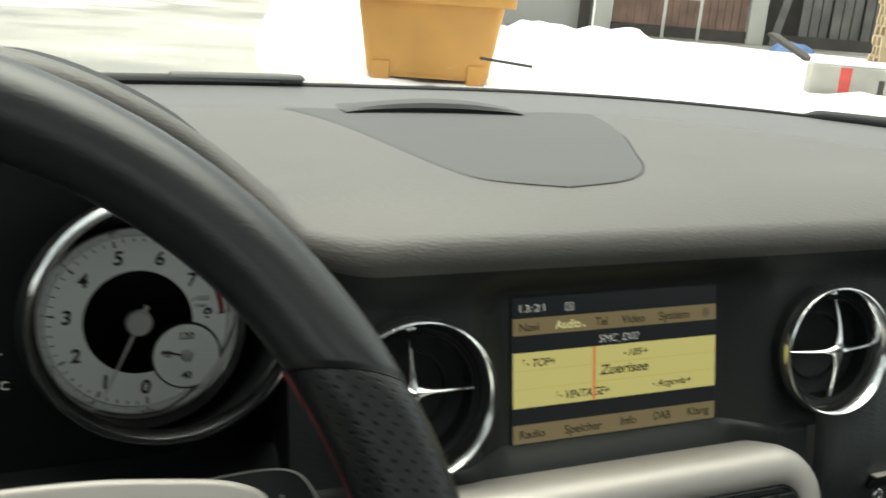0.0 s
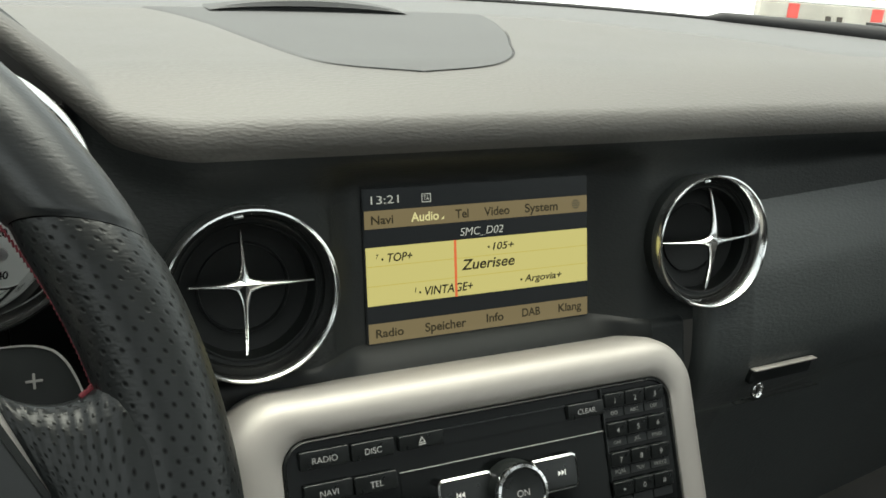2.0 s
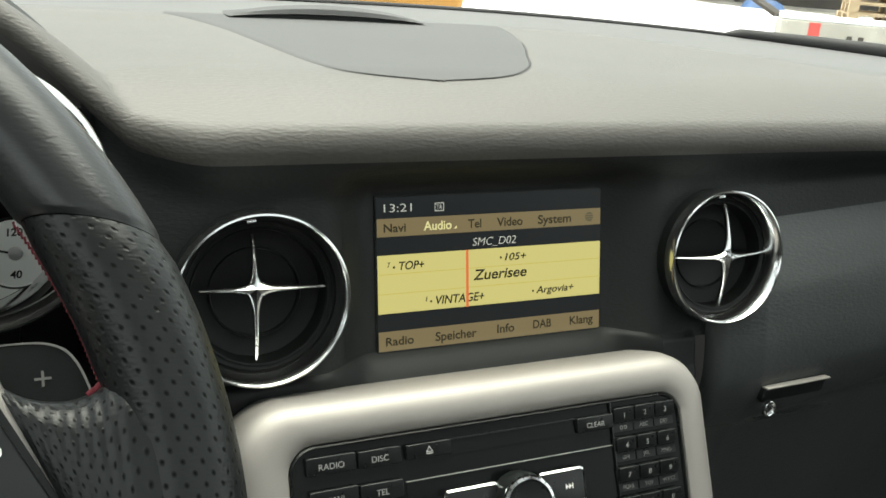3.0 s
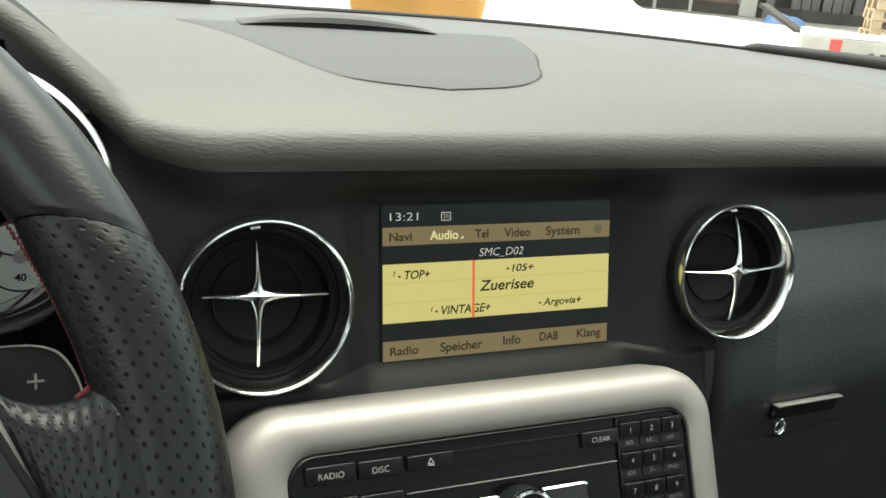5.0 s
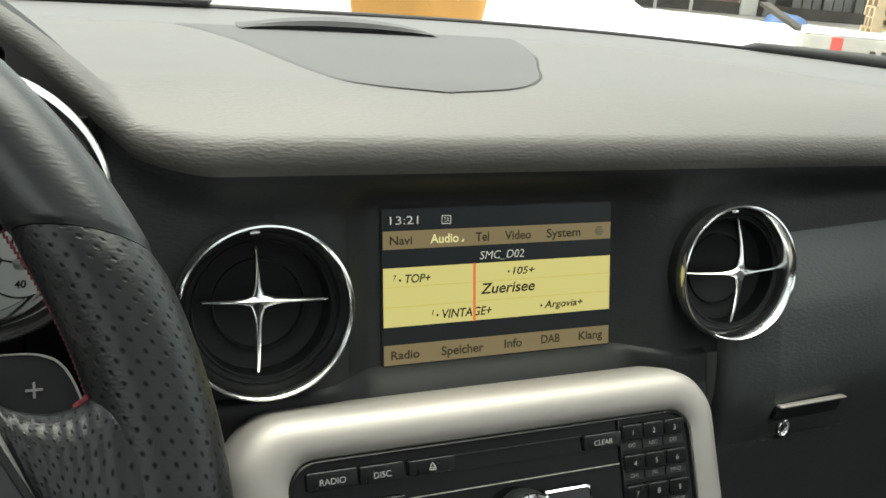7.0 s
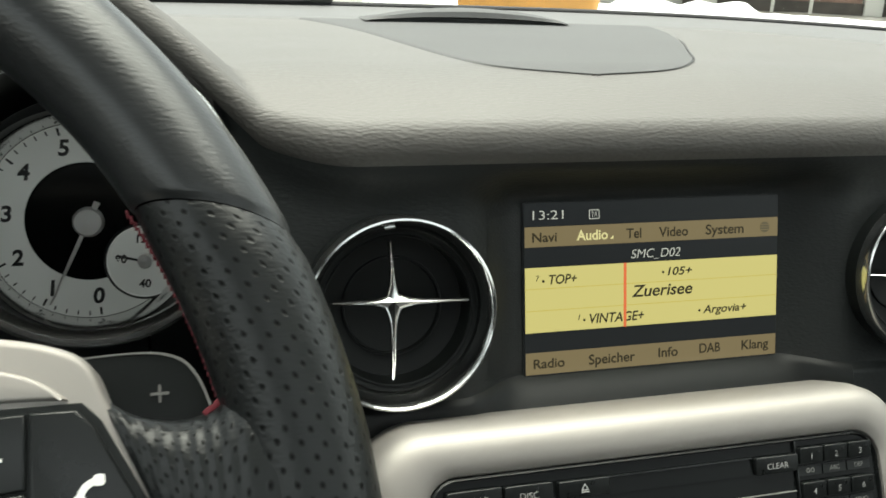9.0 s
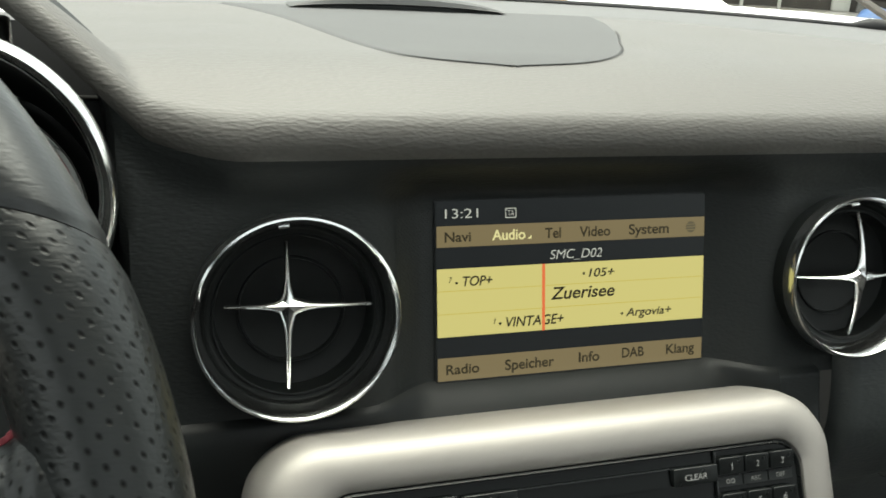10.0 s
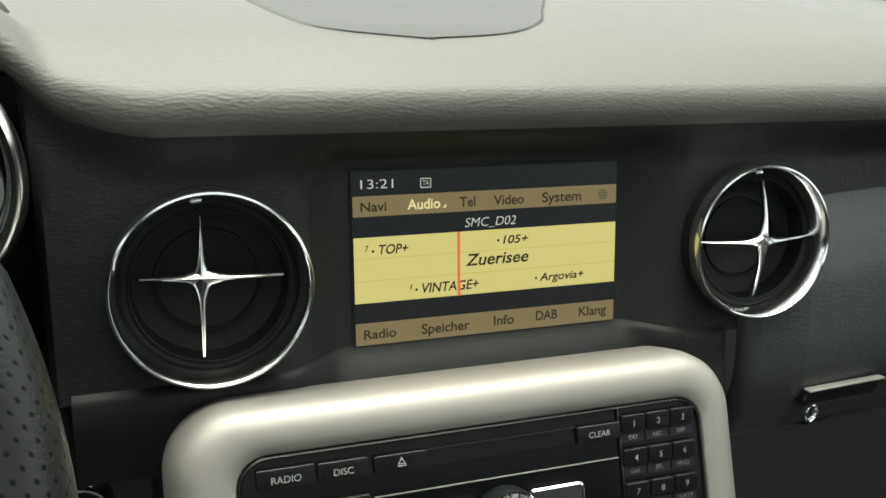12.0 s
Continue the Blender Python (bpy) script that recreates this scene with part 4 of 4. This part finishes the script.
def spoke(side):
    upper = [tuple(chain([(*p, 0) for p in SPOKE[:9]], i / 40))[:2] for i in range(41)]
    pts = [(side * x, y) for x, y in upper + SPOKE[9:]]
    bez = part("spoke", plate(pts if side < 0 else pts[::-1], -0.010, 0.0015, 0.0018), SILVER, wheel, "satin silver spoke bezel")
    keys = {
        "plus_key": [(0.072, 0.036), (0.1115, 0.0368), (0.1115, 0.0225), (0.072, 0.019)],
        "phone_key": [(0.1122, 0.0369), (0.1205, 0.0368), (0.1235, 0.0335), (0.1355, 0.0105), (0.1350, 0.0070), (0.1190, 0.0030), (0.1122, 0.0195)],
        "mute_key": [(0.072, 0.0183), (0.1112, 0.0220), (0.1180, 0.0022), (0.072, -0.004)],
        "minus_key": [(0.072, -0.0047), (0.1175, 0.0014), (0.1320, 0.0052), (0.1290, 0.0028), (0.113, -0.0035), (0.090, -0.0120), (0.072, -0.0180)],
    }
    part("key_well", plate([(side * x, y) for x, y in [(0.070, 0.0382), (0.1215, 0.0382), (0.1250, 0.0345), (0.1372, 0.0105), (0.1365, 0.0055), (0.113, -0.0050), (0.070, -0.0205)]][::-side], -0.004, 0.0019, 0.0002), BLACK, bez, "black recess round the keys")
    for name, shape in keys.items():
        k = part(name, plate([(side * x, y) for x, y in shape][::-side], 0.0, 0.0034, 0.0007), KEY, bez, "matt black wheel key")
        if side < 0:
            continue
        if name == "plus_key":
            for w, h in ((0.0050, 0.0008), (0.0008, 0.0050)):
                part("symbol", plate(shifted(outline(w, h, 0.0002, 2), 0.1050, 0.0285), 0.0034, 0.0036 + 0.0001 * (w > h)), PRINT, k, smooth=False)
        if name == "minus_key":
            part("symbol", plate(shifted(outline(0.0050, 0.0008, 0.0002, 2), 0.1085, -0.0015), 0.0034, 0.0036), PRINT, k, smooth=False)
        if name == "mute_key":
            for q, (w, h, dx, dy) in enumerate(((0.0022, 0.0030, -0.002, 0), (0.0006, 0.0062, 0.0012, 0), (0.0074, 0.0006, 0, 0))):
                part("symbol", plate(outline(w, h, 0.0002, 2), 0.0034, 0.0036 + q * 0.0001), PRINT, k, smooth=False, m=Matrix.Translation((0.1045 + dx, 0.0120 + dy, 0)) @ pose(0, 0, 0, 0, 0, 50 if w > 0.005 else 0))
        if name == "phone_key":
            arc = [(0.0042 * math.cos(radians(a)), 0.0042 * math.sin(radians(a))) for a in range(95, 186, 10)] + [(0.0028 * math.cos(radians(a)), 0.0028 * math.sin(radians(a))) for a in range(185, 94, -10)]
            part("symbol", plate(shifted(arc, 0.1245, 0.0195), 0.0034, 0.0037), PRINT, k, smooth=False)
            for ex, ey in ((0.0, 0.0036), (-0.0036, 0.0)):
                part("symbol", plate(shifted(outline(0.0022, 0.0022, 0.0006, 2), 0.1245 + ex, 0.0195 + ey), 0.0034, 0.0038), PRINT, k, smooth=False)
    blade = [tuple(chain([(*p, 0) for p in ((0.040, 0.0500), (0.075, 0.0492), (0.095, 0.0474), (0.108, 0.0452), (0.1145, 0.0425), (0.1190, 0.0388))], i / 20))[:2] for i in range(21)]
    part("trim_blade", plate([(side * x, y) for x, y in blade + [(0.112, 0.0392), (0.075, 0.0402), (0.040, 0.0405)]][::-side], 0.0, 0.0026, 0.0010), SILVER, bez, "raised silver blade")


spoke(1)
spoke(-1)
part("hub", lathe([(0.078, -0.030), (0.080, -0.010), (0.078, 0.002), (0.070, 0.010), (0.050, 0.016), (0.0001, 0.019)], 64), WHEEL, wheel, "black padded hub")
part("lower_spoke", plate([(-0.03, -0.06), (-0.026, -0.15), (0.026, -0.15), (0.03, -0.06)], -0.014, 0.0, 0.003), WHEEL, wheel)
for side in (1, -1):
    rim_line = [(0.085, 0.0490), (0.112, 0.0522), (0.130, 0.0530), (0.1385, 0.0515), (0.1430, 0.0475), (0.1462, 0.0400), (0.1485, 0.0300), (0.1498, 0.0180)]
    curve_line = [tuple(chain([(*p, 0) for p in rim_line], i / 30))[:2] for i in range(31)]
    pts = [(x * side, y) for x, y in curve_line + [(0.149, 0.010), (0.085, 0.008)]][::-side]
    pad = part("shift_paddle", plate(pts, -0.0415, -0.0385, 0.0008), BLACK, wheel, "black gear shift paddle with a plus sign")
    edge = [(x * side, y) for x, y in curve_line + [(x - 0.0005, y - 0.0005) for x, y in curve_line[::-1]]][::-side]
    part("paddle_edge", plate(edge, -0.0392, -0.0383), PAINT_DIM, pad, "fine pale edge", smooth=False)
    if side > 0:
        for w, h in ((0.0044, 0.0007), (0.0007, 0.0044)):
            part("symbol", plate(shifted(outline(w, h, 0.0002, 2), 0.1345, 0.0425), -0.0386, -0.0382 + 0.0001 * (w > h)), PAINT_DIM, pad, smooth=False)
column = thing("steering_column", "black plastic steering column shroud behind the wheel", "steering column", WHEEL_AT)
part("shroud", lathe([(0.055, -0.20), (0.058, -0.05), (0.050, -0.032), (0.0001, -0.031)], 40), BLACK, column)

# ---- windscreen and cabin ----
screen = thing("windscreen", "clear raked windscreen", "windscreen", kind="structure")


def pane_point(x, t):
    y0, z0 = back_edge(x) + 0.012, 0.072
    return (x * mixed(1, 0.86, t), mixed(y0, -0.28 - 0.15 * x * x, t), mixed(z0, 0.42 - 0.05 * x * x, t))


pane = part("pane", sheet(pane_point, spread(-0.66, 0.72, 24), spread(0, 1, 12)), GLASS, screen)
pane.visible_shadow = False
sol = pane.modifiers.new("thickness", "SOLIDIFY")
sol.thickness = 0.005
# Unseen shell added to block daylight; the roof gap is sized for fill light.
for name, dims, kind in (
    ("ceiling", (-0.72, 0.78, -0.62, -0.27, 0.42, 0.46), "windscreen header"),
    ("ceiling_rear", (-0.72, 0.78, -1.5, -1.05, 0.42, 0.46), "roof lining"),
    ("ceiling_left", (-0.72, -0.45, -1.05, -0.62, 0.42, 0.46), "roof lining"),
    ("ceiling_right", (0.50, 0.78, -1.05, -0.62, 0.42, 0.46), "roof lining"),
    ("wall_rear", (-0.8, 0.84, -1.55, -1.5, -0.75, 0.24), "rear cabin wall"),
    ("wall_left", (-0.80, -0.74, -1.5, 0.45, -0.75, 0.05), "door lining"),
    ("wall_right", (0.78, 0.84, -1.5, 0.45, -0.75, 0.05), "door lining"),
    ("floor", (-0.8, 0.84, -1.5, 0.6, -0.80, -0.75), "cabin floor"),
    ("wall_front", (-0.8, 0.84, 0.36, 0.42, -0.75, 0.045), "bulkhead")):
    tagged(part(name, box(*dims), SHELL, smooth=False), "unseen dark " + kind + " of the car", "car interior", kind="structure")
for x in (-0.74, 0.80):
    tagged(part("pillar", sheet(lambda t, b: (x * mixed(1, 0.88, t) + 0.02 * math.cos(b), mixed(0.20, -0.30, t) + 0.03 * math.sin(b), mixed(0.04, 0.44, t)), spread(0, 1, 8), [2 * math.pi * i / 12 for i in range(12)], closed_v=True), SHELL), "dark windscreen pillar", "pillar", kind="structure")

# ---- outside ----


def polar(az, d, z=GROUND):
    return Vector((-0.25 + d * math.sin(radians(az)), -0.38 + d * math.cos(radians(az)), z))


def land(x, y):
    """The height of the ground: flat yard, rising a little towards the sheds."""
    return GROUND + 0.03 * noise.noise(Vector((x * 0.7, y * 0.7, 0)))


gxs = [-900, -200, -60] + spread(-30, 40, 71) + [80, 250, 900]
gys = [-900, -100, -20] + spread(-6, 46, 53) + [90, 250, 900]
tagged(part("ground", sheet(lambda x, y: (x, y, land(x, y)), gxs, gys), WETGROUND), "wet grey yard with slush and trodden snow", "ground", kind="structure")


def snow_bank(az0, az1, d0, d1, height, seed, label):
    """A heap of cleared snow, wide and low with an uneven crest."""
    def fn(a, t):
        az, d = mixed(az0, az1, a), mixed(d0, d1, t)
        p = polar(az, d)
        bulge = (max(0.0, math.sin(math.pi * t)) ** 0.7) * min(1, 6 * min(a, 1 - a)) ** 0.8
        h = height * bulge * (0.75 + 0.5 * noise.noise(Vector((p.x * 0.5 + seed, p.y * 0.5, 0)))) + 0.10 * bulge * noise.noise(Vector((p.x * 2.2, p.y * 2.2, seed)))
        return (p.x, p.y, GROUND - 0.06 + max(0, h))
    return tagged(part("snow_bank", sheet(fn, spread(0, 1, 60), spread(0, 1, 30)), SNOW), label, "snow", kind="stuff")


snow_bank(10, 62, 7.5, 24, 0.30, 3.1, "wide bank of cleared white snow across the yard")
snow_bank(10.5, 19, 9.5, 16, 0.95, 9.4, "tall heap of snow beside the orange bin")
snow_bank(25, 36, 12, 22, 0.55, 5.7, "heap of snow in front of the shed")


def wheelie_bin():
    """An orange grit bin: tapered tub with ribs, a thick rim and a lid."""
    b = thing("grit_bin", "orange plastic grit bin standing in the snow", "bin", Matrix.Translation(polar(21.2, 9.6)) @ pose(0, 0, 0, 0, 0, -20))
    def tub(t, j):
        w, d = mixed(0.62, 0.74, t), mixed(0.42, 0.52, t)
        pts = outline(2 * w, 2 * d, 0.09, 4)
        return (*pts[j], 0.10 + 0.78 * t)
    part("tub", sheet(tub, spread(0, 1, 6), range(20), closed_v=True), ORANGE, b)
    part("base", plate(outline(1.22, 0.82, 0.09, 4), 0.06, 0.12), ORANGE, b)
    part("rim", plate(outline(1.66, 1.2, 0.10, 4), 0.80, 0.94, 0.02), ORANGE, b, "thick rolled rim")
    part("lid", plate(outline(1.70, 1.24, 0.12, 4), 0.945, 1.12, 0.06), ORANGE, b)
    for x in (-0.48, 0.48):
        part("foot", box(x - 0.09, x + 0.09, -0.46, 0.3, 0, 0.22, 0.02), ORANGE, b, "moulded foot")
    return b


wheelie_bin()


def frame_at(az, d, face):
    """A pose at that bearing whose local x runs to the right as seen from the car and y away."""
    return Matrix.Translation(polar(az, d)) @ pose(0, 0, 0, 0, 0, -az + face)


shed = thing("shed", "long timber shed with brown and grey boarded bays between pale posts", "shed", frame_at(37, 26, 8))
part("brown_bay", box(-2.1, 1.5, 0.1, 0.25, 0.25, 5.0), BROWN, shed, "brown boarded bay")
for k in range(18):
    part("board", box(-2.1 + 0.2 * k, -1.91 + 0.2 * k, 0.06, 0.1, 0.3, 5.0, 0.01), BROWN, shed, smooth=False)
part("plinth", box(-2.3, 6.4, 0.0, 0.3, -0.1, 0.3), DARKWOOD, shed)
for x in (-2.35, 1.75):
    part("post", box(x - 0.22, x + 0.22, -0.15, 0.25, 0, 5.2, 0.02), PALE, shed, "pale concrete post")
# Solid dark board, set in for the shade of an open bay.
part("opening_shade", box(1.95, 6.6, 0.5, 0.6, 0, 5.0), DARKWOOD, shed)
for k in range(13):
    part("slat", box(2.9 + 0.27 * k, 3.13 + 0.27 * k, 0.05 + 0.05 * (k % 3), 0.12 + 0.05 * (k % 3), 0.1 + 0.06 * (k * 7 % 4), 5.0, 0.01), GREYWOOD, shed, "weathered grey board", smooth=False)
part("leaning_plank", box(-0.1, 0.1, -0.03, 0.03, 0, 3.2), GREYWOOD, shed, smooth=False, m=pose(2.2, -0.2, 0, -6, 12, 0))
part("roof", box(-9, 9, -1.2, 5, 5.0, 5.25), DARKWOOD, shed)
part("left_bay", box(-8.6, -2.6, 0.9, 1.0, 0, 5.0), PALE, shed, "pale rendered bay")
part("dark_post", box(-3.0, -2.7, 0.4, 0.7, 0, 5.0), DARKWOOD, shed)
chair = thing("metal_rack", "small pale metal rack standing against the shed", "rack", frame_at(36.5, 25, 8))
for x0, x1, z0, z1 in ((-0.5, -0.42, 0, 1.1), (0.42, 0.5, 0, 1.1), (-0.5, 0.5, 1.02, 1.1)):
    part("bar", box(x0, x1, -0.04, 0.04, z0, z1, 0.01), PALE, chair)
tarp = thing("tarpaulin", "crumpled blue tarpaulin on the snow", "tarpaulin", frame_at(43.0, 21, 0))
part("cloth", sheet(lambda u, v: (u, v, 0.2 * max(0, 1 - (u / 0.45) ** 2 - (v / 0.5) ** 2) ** 0.5 * (1 + 0.4 * noise.noise(Vector((u * 5, v * 5, 1)))) + 0.12), spread(-0.45, 0.45, 16), spread(-0.5, 0.5, 12)), BLUE, tarp)

blockm = frame_at(47.2, 11.2, 12)
block = thing("barrier_block", "grey concrete barrier block with red stripes and snow on top", "barrier", blockm)
part("body", box(-0.62, 0.75, -0.2, 0.2, 0, 0.44, 0.02), CONCRETE, block)
for x in (-0.26, 0.62):
    part("stripe", box(x - 0.06, x + 0.06, -0.206, -0.19, 0.02, 0.43), REDPAINT, block, "red stripe", smooth=False)
for x in (0.12, 0.24):
    part("mark", box(x - 0.03, x + 0.03, -0.205, -0.19, 0.10, 0.32), DARKWOOD, block, "dark strip drawn for a slot", smooth=False)
part("snow_cap", box(-0.60, 0.74, -0.17, 0.18, 0.44, 0.50, 0.02), SNOW, block, "layer of snow")
pipe = thing("plank", "dark plank lying on the snow", "plank", frame_at(42.8, 12.5, 0))
part("board", box(-0.35, 0.35, -0.08, 0.08, 0, 0.05, 0.01), DARKWOOD, pipe, m=pose(0, 0, 0.42, 0, 22, -40))
pipe.location.z = GROUND + 0.1
rod = thing("metal_rod", "thin dark rod stuck out of the snow beside the bin", "rod", frame_at(26.2, 9.0, 0))
part("shaft", box(-0.28, 0.25, -0.015, 0.015, 0, 0.03, 0.005), DARKWOOD, rod, m=pose(0, 0, 0.28, 0, 5, 0))


def pallet(m):
    p = thing("pallet", "stacked light wooden pallet", "pallet", m, group="stack of pallets")
    for k in range(6):
        part("deck_board", box(-0.6, 0.6, -0.4 + 0.14 * k, -0.3 + 0.14 * k, 0.12, 0.145), PALLET, p, smooth=False)
    for y in (-0.36, 0.0, 0.36):
        part("runner", box(-0.6, 0.6, y - 0.05, y + 0.05, 0.0, 0.022), PALLET, p, smooth=False)
        for x in (-0.53, 0.0, 0.53):
            part("block", box(x - 0.07, x + 0.07, y - 0.05, y + 0.05, 0.022, 0.12), PALLET, p, smooth=False)
    return p


first = pallet(frame_at(49.6, 15.0, 10))
for k in range(1, 11):
    copy_thing(first, frame_at(49.6, 15.0, 10 + 2 * (k % 3)) @ Matrix.Translation((0.02 * (k % 2), 0, 0.146 * k)))
for k in range(11):
    copy_thing(first, frame_at(54.5, 15.2, 8 - 2 * (k % 3)) @ Matrix.Translation((0.02 * (k % 2), 0, 0.146 * k)))

wall = thing("yard_building", "pale rendered building on the far side of the yard", "building", frame_at(0, 45, 0))
part("wall", box(-16, 9, 0, 6, 0, 7), PALE, wall)
part("roof", box(-16.5, 9.5, -0.6, 6.5, 7, 7.4), DARKWOOD, wall)
for k in range(5):
    w = part("window", box(-13 + 4.2 * k, -11.4 + 4.2 * k, -0.05, 0.1, 1.4, 3.0), PALE, wall)
    part("pane", box(-12.9 + 4.2 * k, -11.5 + 4.2 * k, -0.07, -0.045, 1.5, 2.9), GLOSS, w, smooth=False)
